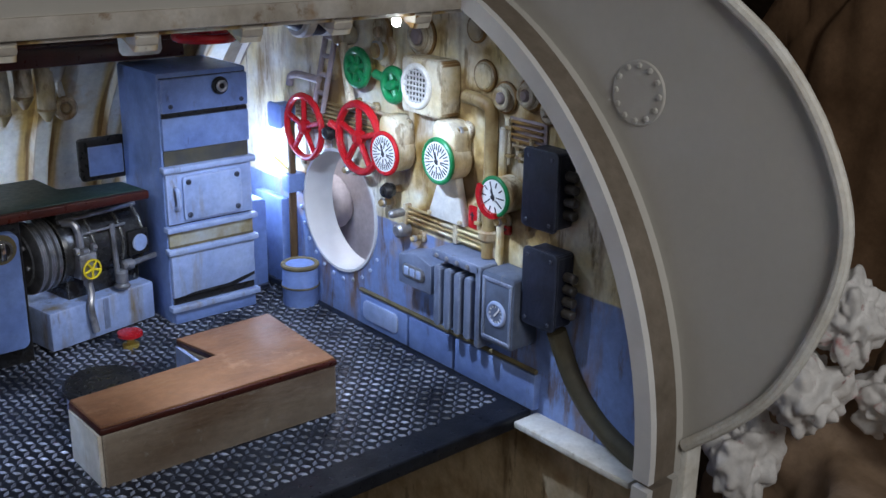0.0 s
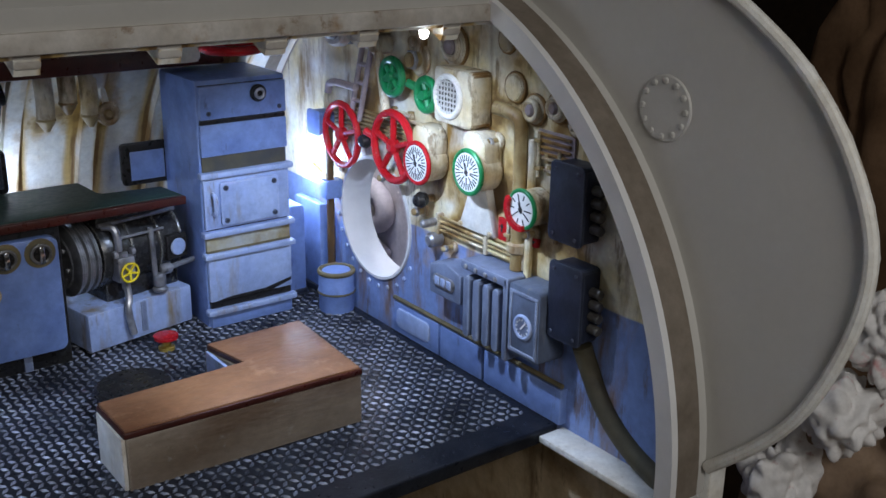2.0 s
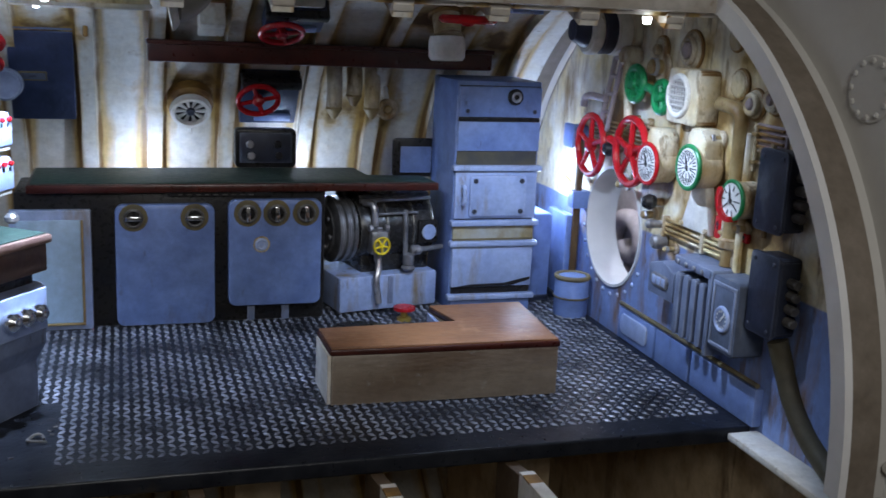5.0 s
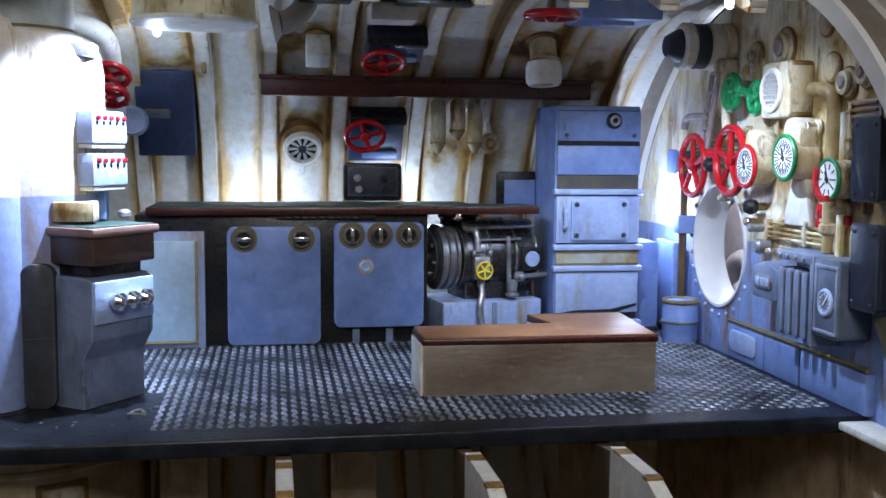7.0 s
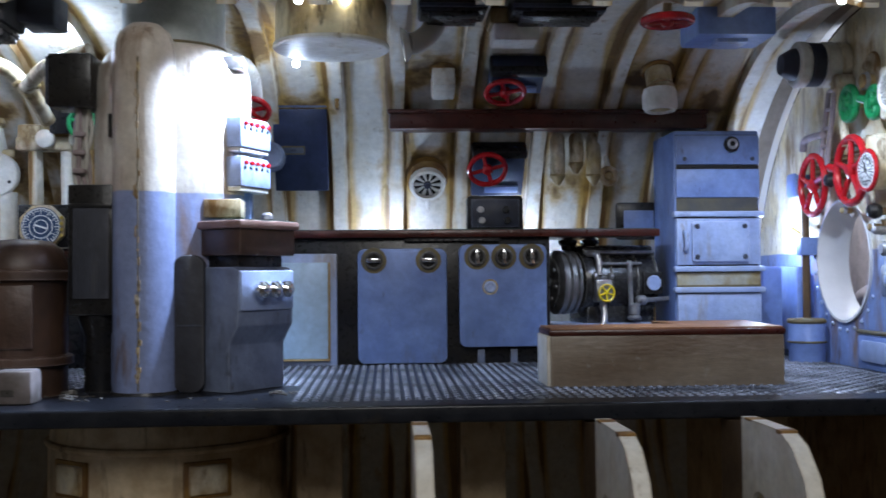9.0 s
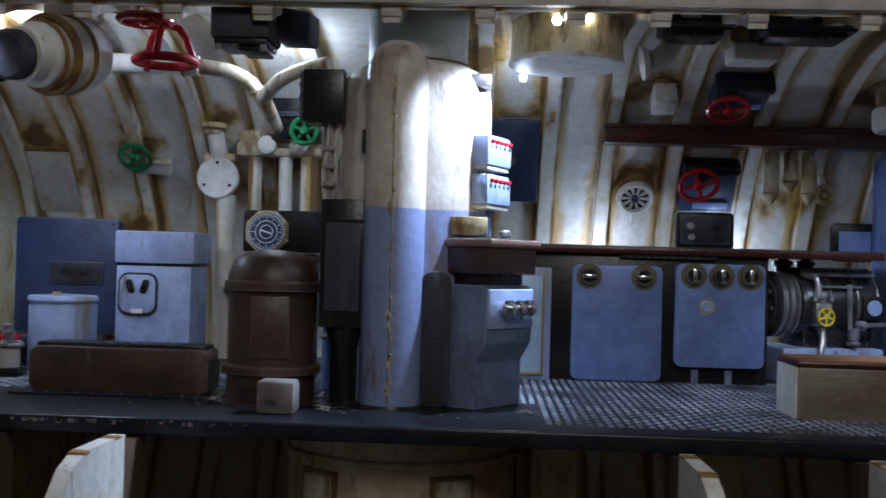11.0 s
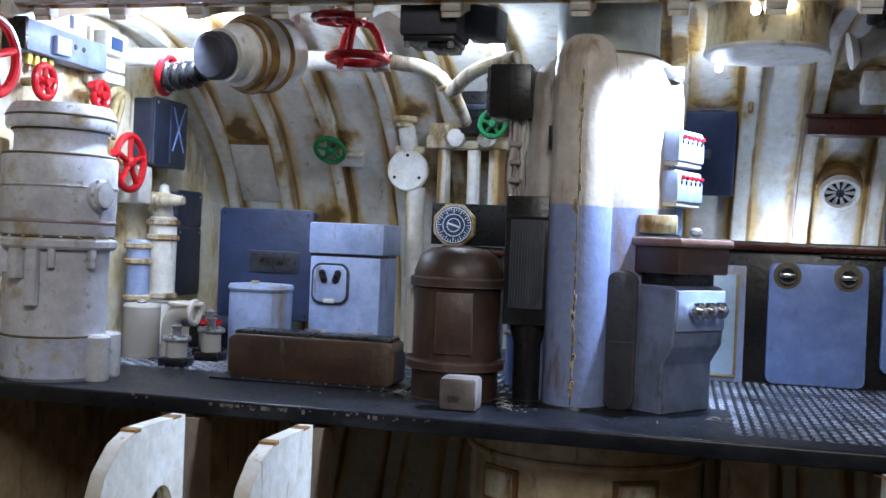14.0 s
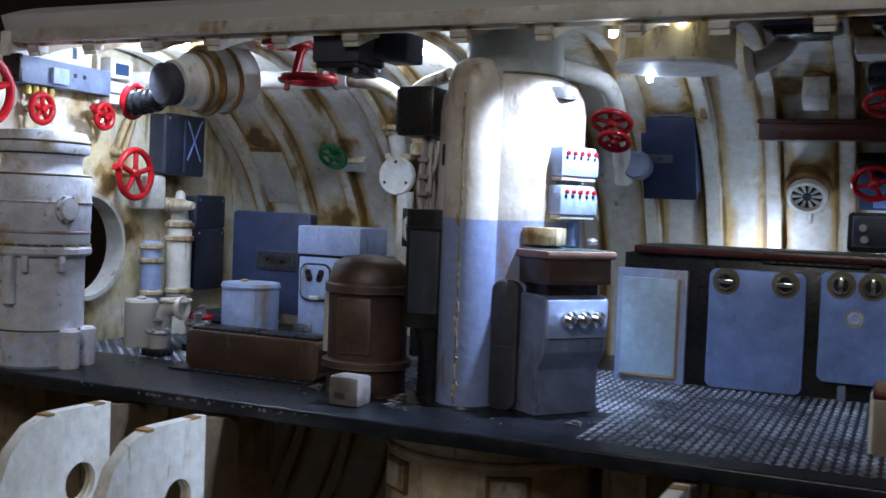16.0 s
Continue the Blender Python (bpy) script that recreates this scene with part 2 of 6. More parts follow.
WOOD_EDGE = paint("dark_red_wood", (0.07, 0.014, 0.008), (0.04, 0.008, 0.005), 0.3)
WOOD_SIDE = paint("grey_brown_wood", (0.36, 0.31, 0.25), (0.12, 0.075, 0.045), 0.5, scale=0.45, bump=0.16, fine=9.0, stain=(0.46, 0.44, 0.4), amount=0.34, streak=0.0, stretch=(0.7, 0.7, 2.4), edge=(0.5, 0.46, 0.4), wear=0.35)
BROWN = paint("dark_brown_paint", (0.085, 0.045, 0.028), (0.035, 0.02, 0.014), 0.42, scale=1.8, stain=(0.17, 0.12, 0.09), amount=0.4, streak=0.8, edge=(0.24, 0.18, 0.15), wear=0.45)
RED = paint("red_gloss", (0.5, 0.012, 0.018), (0.36, 0.008, 0.012), 0.22, bump=0.05)
GREEN = paint("green_gloss", (0.01, 0.22, 0.07), (0.008, 0.13, 0.04), 0.3, bump=0.05)
YELLOW = paint("yellow_gloss", (0.85, 0.66, 0.03), (0.75, 0.52, 0.02), 0.3)
OLIVE = paint("olive_brown_rubber", (0.09, 0.075, 0.04), (0.06, 0.05, 0.03), 0.6)
PURPLE = paint("mauve_grey_paint", (0.36, 0.3, 0.33), (0.25, 0.19, 0.17), 0.5, stain=RUST, amount=0.3)
DIAL = paint("white_dial", (0.8, 0.8, 0.78), (0.72, 0.72, 0.7), 0.4, bump=0.0, grain=0.1)
INK = paint("black_ink", (0.015, 0.015, 0.02), (0.02, 0.02, 0.025), 0.5, bump=0.0)
# dark brown that paints the deck's shade onto the baffle roots
ROOT_SHADE = paint("shaded_plate_root", (0.13, 0.085, 0.05), (0.08, 0.05, 0.03), 0.6)
BLUE_DIAL = paint("dark_blue_dial", (0.02, 0.05, 0.12), (0.015, 0.04, 0.1), 0.35, bump=0.0)
CHROME = paint("chromed_metal", (0.75, 0.75, 0.76), (0.6, 0.6, 0.62), 0.15, metal=1.0, bump=0.0)
GOLD = paint("yellowed_brass", (0.5, 0.36, 0.08), (0.35, 0.24, 0.06), 0.35, metal=0.5)
UNDER = paint("dingy_brown_bilge_paint", (0.58, 0.46, 0.3), (0.38, 0.27, 0.15), 0.6, stain=(0.1, 0.055, 0.022), amount=0.5)
PAPER = paint("crumpled_white_paper", (0.85, 0.83, 0.81), (0.78, 0.75, 0.72), 0.8, stain=(0.55, 0.05, 0.06), amount=0.4, streak=0.0)
TAN = paint("tan_wrapping_paper", (0.36, 0.25, 0.17), (0.28, 0.19, 0.12), 0.7)
CLOTH = paint("brown_cloth", (0.34, 0.2, 0.11), (0.16, 0.085, 0.04), 0.85, scale=0.7)
DARKROOM = paint("dark_brown_wood", (0.05, 0.028, 0.014), (0.03, 0.016, 0.008), 0.6)
RIVET = paint("dry_brushed_tread", (0.26, 0.28, 0.34), (0.012, 0.013, 0.018), 0.42, metal=0.2, scale=1.6)
SCRAP = paint("grey_brown_scraps", (0.17, 0.16, 0.15), (0.05, 0.045, 0.04), 0.3)
TRIM = paint("dirty_off_white_trim", (0.5, 0.47, 0.43), (0.36, 0.32, 0.27), 0.55, stain=RUST, amount=0.45, streak=0.0)
TANK_WHITE = paint("bluish_white_tank_paint", (0.72, 0.73, 0.8), (0.54, 0.54, 0.6), 0.42, scale=1.6, stain=(0.36, 0.25, 0.09), amount=0.48, streak=0.0, edge=(0.36, 0.27, 0.15), wear=0.4)
TANK_FOOT = paint("chipped_pale_blue_paint", (0.62, 0.66, 0.8), (0.5, 0.54, 0.7), 0.42, stain=(0.5, 0.36, 0.1), amount=0.6, streak=0.0)
WORN = paint("worn_grey_block_paint", (0.24, 0.21, 0.21), (0.12, 0.1, 0.09), 0.5, stain=(0.5, 0.48, 0.46), amount=0.35, streak=0.0)
SOOT = paint("sooty_slate_paint", (0.04, 0.042, 0.055), (0.024, 0.024, 0.03), 0.62, stain=(0.1, 0.09, 0.075), amount=0.3, edge=(0.1, 0.1, 0.12), wear=0.4)
DEEP = paint("deep_blue_paint", (0.035, 0.052, 0.12), (0.022, 0.032, 0.07), 0.45, stain=(0.09, 0.1, 0.13), amount=0.25, edge=(0.1, 0.13, 0.22), wear=0.4)
SLATE = paint("slate_blue_paint", (0.18, 0.22, 0.33), (0.12, 0.145, 0.22), 0.45, stain=(0.05, 0.045, 0.04), amount=0.42, streak=0.6, edge=(0.4, 0.45, 0.56), wear=0.55)
GREEN_TOP = paint("green_linoleum", (0.02, 0.05, 0.04), (0.03, 0.06, 0.05), 0.5)

FLOOR.node_tree.nodes["Principled BSDF"].inputs["Specular IOR Level"].default_value = 0.28
BLACK.node_tree.nodes["Principled BSDF"].inputs["Specular IOR Level"].default_value = 0.3
CLEAN = paint("clean_white_plastic", (0.74, 0.73, 0.72), (0.68, 0.67, 0.66), 0.45, bump=0.05, grain=0.1)

# ---- building helpers ----


def part(name, bm, mat, parent=None, label=""):
    me = bpy.data.meshes.new(name)
    bmesh.ops.scale(bm, vec=(S, S, S), verts=bm.verts)
    bm.to_mesh(me)
    bm.free()
    me.materials.append(mat)
    me.set_sharp_from_angle(angle=radians(35))
    ob = new(name, me)
    ob.parent = parent
    if label:
        tagged(ob, label)
    return ob


def thing(name, label, category, x=0.0, y=0.0, z=0.0, rz=0.0, group="", kind="", rx=0.0, ry=0.0):
    ob = new(name)
    ob.empty_display_size = 0.5 * S
    ob.matrix_world = pose(x * S, y * S, z * S, rx, ry, rz)
    return tagged(ob, label, category, group, kind)


def smooth(bm):
    for f in bm.faces:
        f.smooth = True
    return bm


def join(*bms):
    out = bms[0]
    for b in bms[1:]:
        me = bpy.data.meshes.new("tmp")
        b.to_mesh(me)
        b.free()
        out.from_mesh(me)
        bpy.data.meshes.remove(me)
    return out


def moved(bm, m):
    bm.transform(m)
    return bm


def at(x, y, z, rx=0, ry=0, rz=0):
    return pose(x, y, z, rx, ry, rz)


def box(x0, x1, y0, y1, z0, z1, bev=0.03, seg=2):
    bm = bmesh.new()
    bmesh.ops.create_cube(bm, size=1)
    for v in bm.verts:
        v.co = Vector((x0 + (v.co.x + 0.5) * (x1 - x0), y0 + (v.co.y + 0.5) * (y1 - y0), z0 + (v.co.z + 0.5) * (z1 - z0)))
    bev = min(bev, 0.45 * min(x1 - x0, y1 - y0, z1 - z0))
    if bev > 0:
        bmesh.ops.bevel(bm, geom=bm.edges[:], offset=bev, segments=seg, affect="EDGES", profile=0.5)
    return smooth(bm)


def prism(pts, d0, d1, axis="y", bev=0.03, seg=2):
    """A polygon pushed from d0 to d1 along an axis. Points are (x, z) for y, (y, z) for x, (x, y) for z."""
    bm = bmesh.new()
    put = {"y": lambda p, d: (p[0], d, p[1]), "x": lambda p, d: (d, p[0], p[1]), "z": lambda p, d: (p[0], p[1], d)}[axis]
    a = [bm.verts.new(put(p, d0)) for p in pts]
    b = [bm.verts.new(put(p, d1)) for p in pts]
    bm.faces.new(a)
    bm.faces.new(b[::-1])
    for i in range(len(pts)):
        j = (i + 1) % len(pts)
        bm.faces.new((a[j], a[i], b[i], b[j]))
    bmesh.ops.recalc_face_normals(bm, faces=bm.faces)
    if bev > 0:
        bmesh.ops.bevel(bm, geom=bm.edges[:], offset=bev, segments=seg, affect="EDGES", profile=0.5)
    return smooth(bm)


def rounded(x0, x1, z0, z1, r, n=5):
    """Points of a rectangle with round corners."""
    pts = []
    for cx, cz, a0 in ((x1 - r, z0 + r, -90), (x1 - r, z1 - r, 0), (x0 + r, z1 - r, 90), (x0 + r, z0 + r, 180)):
        for i in range(n + 1):
            a = radians(a0 + 90 * i / n)
            pts.append((cx + r * math.cos(a), cz + r * math.sin(a)))
    return pts


TURN = {"z": Matrix.Identity(4), "y": Matrix.Rotation(radians(90), 4, "X"), "x": Matrix.Rotation(radians(90), 4, "Y")}


def lathe(profile, seg=32, axis="z", c=(0, 0, 0), caps=True):
    """A turned body. profile: (radius, height) from bottom to top. For axis y the heights run towards -y, for x towards +x."""
    bm = bmesh.new()
    rings = []
    for r, h in profile:
        if r < 1e-6:
            rings.append([bm.verts.new((0, 0, h))])
        else:
            rings.append([bm.verts.new((r * math.cos(2 * math.pi * i / seg), r * math.sin(2 * math.pi * i / seg), h)) for i in range(seg)])
    for a, b in zip(rings, rings[1:]):
        for i in range(seg):
            j = (i + 1) % seg
            if len(a) == 1 and len(b) > 1:
                bm.faces.new((a[0], b[j], b[i]))
            elif len(b) == 1 and len(a) > 1:
                bm.faces.new((a[i], a[j], b[0]))
            elif len(a) > 1:
                bm.faces.new((a[i], a[j], b[j], b[i]))
    for ring, flip in ((rings[0], True), (rings[-1], False)):
        if caps and len(ring) > 1:
            bm.faces.new(ring[::-1] if flip else ring)
    bmesh.ops.recalc_face_normals(bm, faces=bm.faces)
    bm.transform(Matrix.Translation(c) @ TURN[axis])
    return smooth(bm)


def cyl(r, h0, h1, axis="z", c=(0, 0, 0), seg=28, bev=0.03):
    bev = min(bev, 0.4 * (h1 - h0), 0.5 * r)
    return lathe([(r - bev, h0), (r, h0 + bev), (r, h1 - bev), (r - bev, h1)], seg, axis, c)


def torus(R, r, axis="z", c=(0, 0, 0), seg=36, n=10):
    bm = bmesh.new()
    g = [[bm.verts.new(((R + r * math.cos(b)) * math.cos(a), (R + r * math.cos(b)) * math.sin(a), r * math.sin(b)))
          for b in (2 * math.pi * k / n for k in range(n))] for a in (2 * math.pi * i / seg for i in range(seg))]
    for i in range(seg):
        for k in range(n):
            bm.faces.new((g[i][k], g[(i + 1) % seg][k], g[(i + 1) % seg][(k + 1) % n], g[i][(k + 1) % n]))
    bm.transform(Matrix.Translation(c) @ TURN[axis])
    return smooth(bm)


def tube(pts, r, seg=12, rounds=2):
    """A pipe along points, its bends rounded; r may be one radius."""
    pts = [Vector(p) for p in pts]
    for _ in range(rounds):
        if len(pts) > 2:
            q = [pts[0]]
            for a, b in zip(pts, pts[1:]):
                q += [a.lerp(b, 0.25), a.lerp(b, 0.75)]
            q.append(pts[-1])
            pts = q
    bm = bmesh.new()
    rings, up = [], Vector((0.13, 0.31, 0.94))
    for i, p in enumerate(pts):
        d = (pts[min(i + 1, len(pts) - 1)] - pts[max(i - 1, 0)]).normalized()
        u = d.cross(up)
        if u.length < 0.1:
            u = d.cross(Vector((1, 0, 0)))
        u.normalize()
        w = u.cross(d)
        up = w
        rings.append([bm.verts.new(p + r * (math.cos(2 * math.pi * k / seg) * u + math.sin(2 * math.pi * k / seg) * w)) for k in range(seg)])
    for a, b in zip(rings, rings[1:]):
        for k in range(seg):
            bm.faces.new((a[k], a[(k + 1) % seg], b[(k + 1) % seg], b[k]))
    bm.faces.new(rings[0][::-1])
    bm.faces.new(rings[-1])
    bmesh.ops.recalc_face_normals(bm, faces=bm.faces)
    return smooth(bm)


def arc_band(r0, r1, x0, x1, a0, a1, seg=64, c=(2.65, 0.2)):
    """A curved bar of the hull about the x axis, from angle a0 to a1 (0: away from the camera, 90: up)."""
    bm = bmesh.new()
    rings = []
    for i in range(seg + 1):
        a = radians(a0 + (a1 - a0) * i / seg)
        rings.append([bm.verts.new((x, c[0] + r * math.cos(a), c[1] + r * math.sin(a))) for x, r in ((x0, r0), (x1, r0), (x1, r1), (x0, r1))])
    for a, b in zip(rings, rings[1:]):
        for k in range(4):
            bm.faces.new((a[k], a[(k + 1) % 4], b[(k + 1) % 4], b[k]))
    bm.faces.new(rings[0])
    bm.faces.new(rings[-1][::-1])
    bmesh.ops.recalc_face_normals(bm, faces=bm.faces)
    return smooth(bm)

# ---- structure: hull, bulkheads, deck ----
XW, XE = -6.55, 8.68
HY, HZ, HR = 2.65, 0.2, 4.3

hull = thing("hull_shell", "cream curved pressure hull with rust runs, cut open along its front", "hull", kind="structure")
part("lining", arc_band(HR, HR + 0.13, XW, 8.3, -60, 113.3, 96), CREAM, hull, "cream hull lining with rust runs")
part("plating", arc_band(HR + 0.13, HR + 0.42, XW, 8.7, -128, 113, 96), GREY, hull, "grey primed outer plating")
part("bilge", arc_band(HR, HR + 0.13, XW, 8.3, -128, -60, 64), UNDER, hull, "dingy brown bilge lining")
for x in RIBS:
    part("rib", arc_band(HR - 0.13, HR + 0.01, x - 0.1, x + 0.1, -12, 113.6, 72), CREAM, hull)
    part("rib_end", box(x - 0.11, x + 0.11, 0.93, 1.12, 4.07, 4.2, 0.03), TRIM, hull)
rim = part("cut_edge", box(XW, 8.24, 0.84, 1.02, 4.19, 4.36, 0.02), TRIM, hull, "off-white trimmed cut edge")


def holed_disc(x0, x1, hy, hz, hr, n=72):
    """A round bulkhead sheet with a round opening."""
    bm = bmesh.new()
    rows = []
    for i in range(n):
        a = 2 * math.pi * i / n
        d, o = Vector((math.cos(a), math.sin(a))), Vector((hy - HY, hz - HZ))
        b = o.dot(d)
        t = -b + math.sqrt(b * b - o.length_squared + (HR + 0.06) ** 2)
        rows.append([(hy + s * d.x, hz + s * d.y) for s in (hr, hr + 0.5 * (t - hr), t)])
    g = [[[bm.verts.new((x, *p)) for p in r] for r in rows] for x in (x0, x1)]
    for i in range(n):
        j = (i + 1) % n
        for s in g:
            for k in range(2):
                bm.faces.new((s[i][k], s[j][k], s[j][k + 1], s[i][k + 1]))
        for k in (0, 2):
            bm.faces.new((g[0][i][k], g[0][j][k], g[1][j][k], g[1][i][k]))
    bmesh.ops.recalc_face_normals(bm, faces=bm.faces)
    return bm


HATCH_Y, HATCH_Z, HATCH_R = 3.66, 1.36, 0.78
wall_e = thing("wall_east", "cream and blue bulkhead with ochre wash and a round hatchway", "bulkhead", kind="structure")
part("sheet", holed_disc(XE, XE + 0.12, HATCH_Y, HATCH_Z, HATCH_R + 0.02), WALL, wall_e)
part("hatch_rim", lathe([(HATCH_R, -0.03), (HATCH_R + 0.035, -0.03), (HATCH_R + 0.035, 0.42), (HATCH_R, 0.42), (HATCH_R, -0.03)], 64, "x", (XE, HATCH_Y, HATCH_Z), False), CLEAN, wall_e, "white rolled rim of the round hatchway")
part("ring_face", arc_band(HR + 0.08, HR + 0.27, 8.2, 8.28, -178, 181, 140), CLEAN, wall_e, "off-white front face of the hull ring")
part("ring_band", arc_band(HR + 0.09, HR + 0.265, 8.28, 8.58, -178, 181, 140), RIM, wall_e, "brown outside of the hull ring")
part("ring_fillet", arc_band(HR + 0.09, HR + 0.262, 8.58, 8.68, -178, 181, 140), GREY, wall_e)
TANK_EDGE = [(-1.2, 4.85), (-1.6, 4.68), (-1.93, 4.5), (-2.45, 4.15), (-2.86, 3.68), (-3.13, 3.19), (-3.24, 2.8), (-3.21, 2.33), (-3.04, 1.78), (-2.8, 1.27), (-2.45, 0.85), (-1.95, 0.4)]
INNER = [(HY - 4.37 * math.cos(radians(a)), HZ + 4.37 * math.sin(radians(a))) for a in range(4, 78, 4)]
part("tank_plate", prism(TANK_EDGE + [(-1.8, 0.32)] + INNER + [(1.4, 4.95), (0.0, 5.0)], 8.68, 8.76, "x", 0.0), GREY, wall_e, "smooth warm grey plate of the saddle tank")
edge = tube([(8.66, y, z) for y, z in TANK_EDGE], 0.06, 10, 2)
# white colour draws the light caught by the grey plate's edge
part("tank_plate_edge", edge, WHITE, wall_e, "thin plate edge, white for the light it catches")
cover = part("bolted_cover", cyl(0.3, 0, 0.03, "x", (8.655, -1.07, 3.6), 40, 0.01), GREY, wall_e)
for i in range(12):
    a = 2 * math.pi * i / 12
    part("bolt", cyl(0.028, 0, 0.03, "x", (8.635, -1.07 + 0.25 * math.cos(a), 3.6 + 0.25 * math.sin(a)), 8, 0.008), GREY, cover)
part("ledge", box(8.32, 8.68, -1.6, -0.02, -0.12, -0.04, 0.02), WHITE, wall_e, "white ledge at the foot of the bulkhead")
part("stanchion", box(8.72, 8.95, -1.95, -1.75, -4.5, 0.38, 0.02), WHITE, wall_e)
for r in (0.75, 0.55):
    part("lower_ring", torus(r, 0.025, "x", (8.66, 0.9, -1.1), 48, 8), UNDER, wall_e)
for y0, y1 in ((-0.05, 1.25), (1.29, 2.1), (2.14, 3.1)):
    part("skirting_plate", box(8.58, 8.69, y0, y1, 0.0, 0.42, 0.02), BLUE, wall_e, "blue skirting plate with a rust line")
part("skirting_rail", tube([(8.6, -0.05, 0.46), (8.6, 3.1, 0.46)], 0.03, 8, 0), KNOB_RUST, wall_e)
part("raised_panel", prism(rounded(2.3, 3.0, 0.1, 0.36, 0.08), 8.555, 8.59, "x", 0.008), PALE, wall_e)
bilge_wall = part("bilge_sheet", prism([(HY + 4.2 * math.cos(radians(a)), HZ + 4.2 * math.sin(radians(a))) for a in range(183, 358, 7)], 8.6, 8.66, "x", 0), UNDER, wall_e, "brown lower part of the bulkhead")

for i in range(15):
    a = radians(-150 + 14 * i)
    part("rivet", moved(lathe([(0.03, 0), (0.026, 0.02), (0.0, 0.032)], 8), at(XE, HATCH_Y + 0.92 * math.cos(a), HATCH_Z + 0.92 * math.sin(a), 0, -90, 0)), PALE if math.sin(a) < 0.1 else RUSTY, wall_e)
wall_w = thing("wall_west", "cream rusty bulkhead with a round hatchway", "bulkhead", kind="structure")
part("sheet", holed_disc(XW - 0.12, XW, 2.4, 1.45, 0.76), WALL_W, wall_w)
part("hatch_rim", lathe([(0.74, -0.2), (0.81, -0.2), (0.81, 0.12), (0.74, 0.12), (0.74, -0.2)], 64, "x", (XW, 2.4, 1.45), False), WHITE, wall_w, "cream rim of the round hatchway")

part("bilge_sheet", prism([(HY + 4.2 * math.cos(radians(a)), HZ + 4.2 * math.sin(radians(a))) for a in range(183, 358, 7)], XW - 0.03, XW + 0.03, "x", 0), UNDER, wall_w, "brown lower part of the bulkhead")

floor = thing("floor", "black diamond-plate deck with a smooth worn front margin", "floor", kind="structure")
part("deck", box(XW, 8.62, 0.0, 6.7, -0.17, 0.0, 0.03, 3), FLOOR, floor)
part("deck_chips", join(*[box(x, x + w, -0.004, 0.01, z, z + 0.9 * w, 0.0) for x, w, z in
     [(random.uniform(-5.5, -0.5), random.uniform(0.006, 0.03), random.uniform(-0.07, -0.025)) for _ in range(16)]]), SCRAP, floor, "white chipped spots along the deck edge")

drips = []
for i in range(30):
    x, h, w = random.gauss(-2.7, 0.6), random.uniform(0.008, 0.045), random.uniform(0.008, 0.05)
    drips.append(box(x, x + w, -0.003, 0.01, -0.03 - h, -0.03, 0.0))
tagged(part("edge_drips", join(*drips), WORN, floor, "pale drips of glue down the deck edge"), kind="stuff")

# ---- below the deck ----
FIN = [(-0.36, -0.1), (-1.25, -0.09), (-1.54, -0.19), (-1.77, -0.4), (-1.9, -0.68), (-1.98, -1.0), (-2.0, -1.7), (-2.0, -3.6), (-0.36, -3.6)]
FIN_ROOT = [(0.25, -0.19), (-0.02, -0.19), (-0.2, -0.16), (-0.36, -0.14), (-0.36, -3.6), (0.25, -3.6)]


def pierced(outline, cy, cz, r, x0, x1, n=64):
    """A plate with a round hole, seen from any edge point of its hole; outline in (y, z)."""
    bm = bmesh.new()
    rows = []
    for i in range(n):
        a = 2 * math.pi * i / n
        dy, dz = math.cos(a), math.sin(a)
        far = 99.0
        for (py, pz), (qy, qz) in zip(outline, outline[1:] + outline[:1]):
            ey, ez = qy - py, qz - pz
            det = dz * ey - dy * ez
            if abs(det) > 1e-9:
                t = ((pz - cz) * ey - (py - cy) * ez) / det
                u = (dy * (pz - cz) - dz * (py - cy)) / det
                if t > 0 and -1e-6 <= u <= 1 + 1e-6:
                    far = min(far, t)
        rows.append([(cy + s * dy, cz + s * dz) for s in (r, far)])
    g = [[[bm.verts.new((x, *p)) for p in row] for row in rows] for x in (x0, x1)]
    for i in range(n):
        j = (i + 1) % n
        for s in g:
            bm.faces.new((s[i][0], s[j][0], s[j][1], s[i][1]))
        for k in (0, 1):
            bm.faces.new((g[0][i][k], g[0][j][k], g[1][j][k], g[1][i][k]))
    bmesh.ops.recalc_face_normals(bm, faces=bm.faces)
    return smooth(bm)


def baffle(x):
    t = thing("baffle", "white plastic baffle with a round hole, rust-stained edge", "baffle", x, 0, 0, group="frame plates under the deck")
    part("plate", pierced(FIN, -0.8, -0.92, 0.22, -0.07, 0.07), WHITE, t)
    # coloured dark where the deck shades the white plate
    part("root", prism(FIN_ROOT, -0.065, 0.065, "x", 0.0), ROOT_SHADE, t, "plate root coloured dark brown as deck shade")
    part("rust_spot", join(box(-0.072, 0.072, -0.62, -0.44, -0.12, -0.094, 0.008), box(-0.073, 0.073, -1.32, -1.2, -0.13, -0.09, 0.01)), DARK_RUST, t, "orange rust on the upper edge")
    part("hole_rim", torus(0.23, 0.03, "x", (0, -0.8, -0.92), 32, 8), RUSTY, t)
    return t


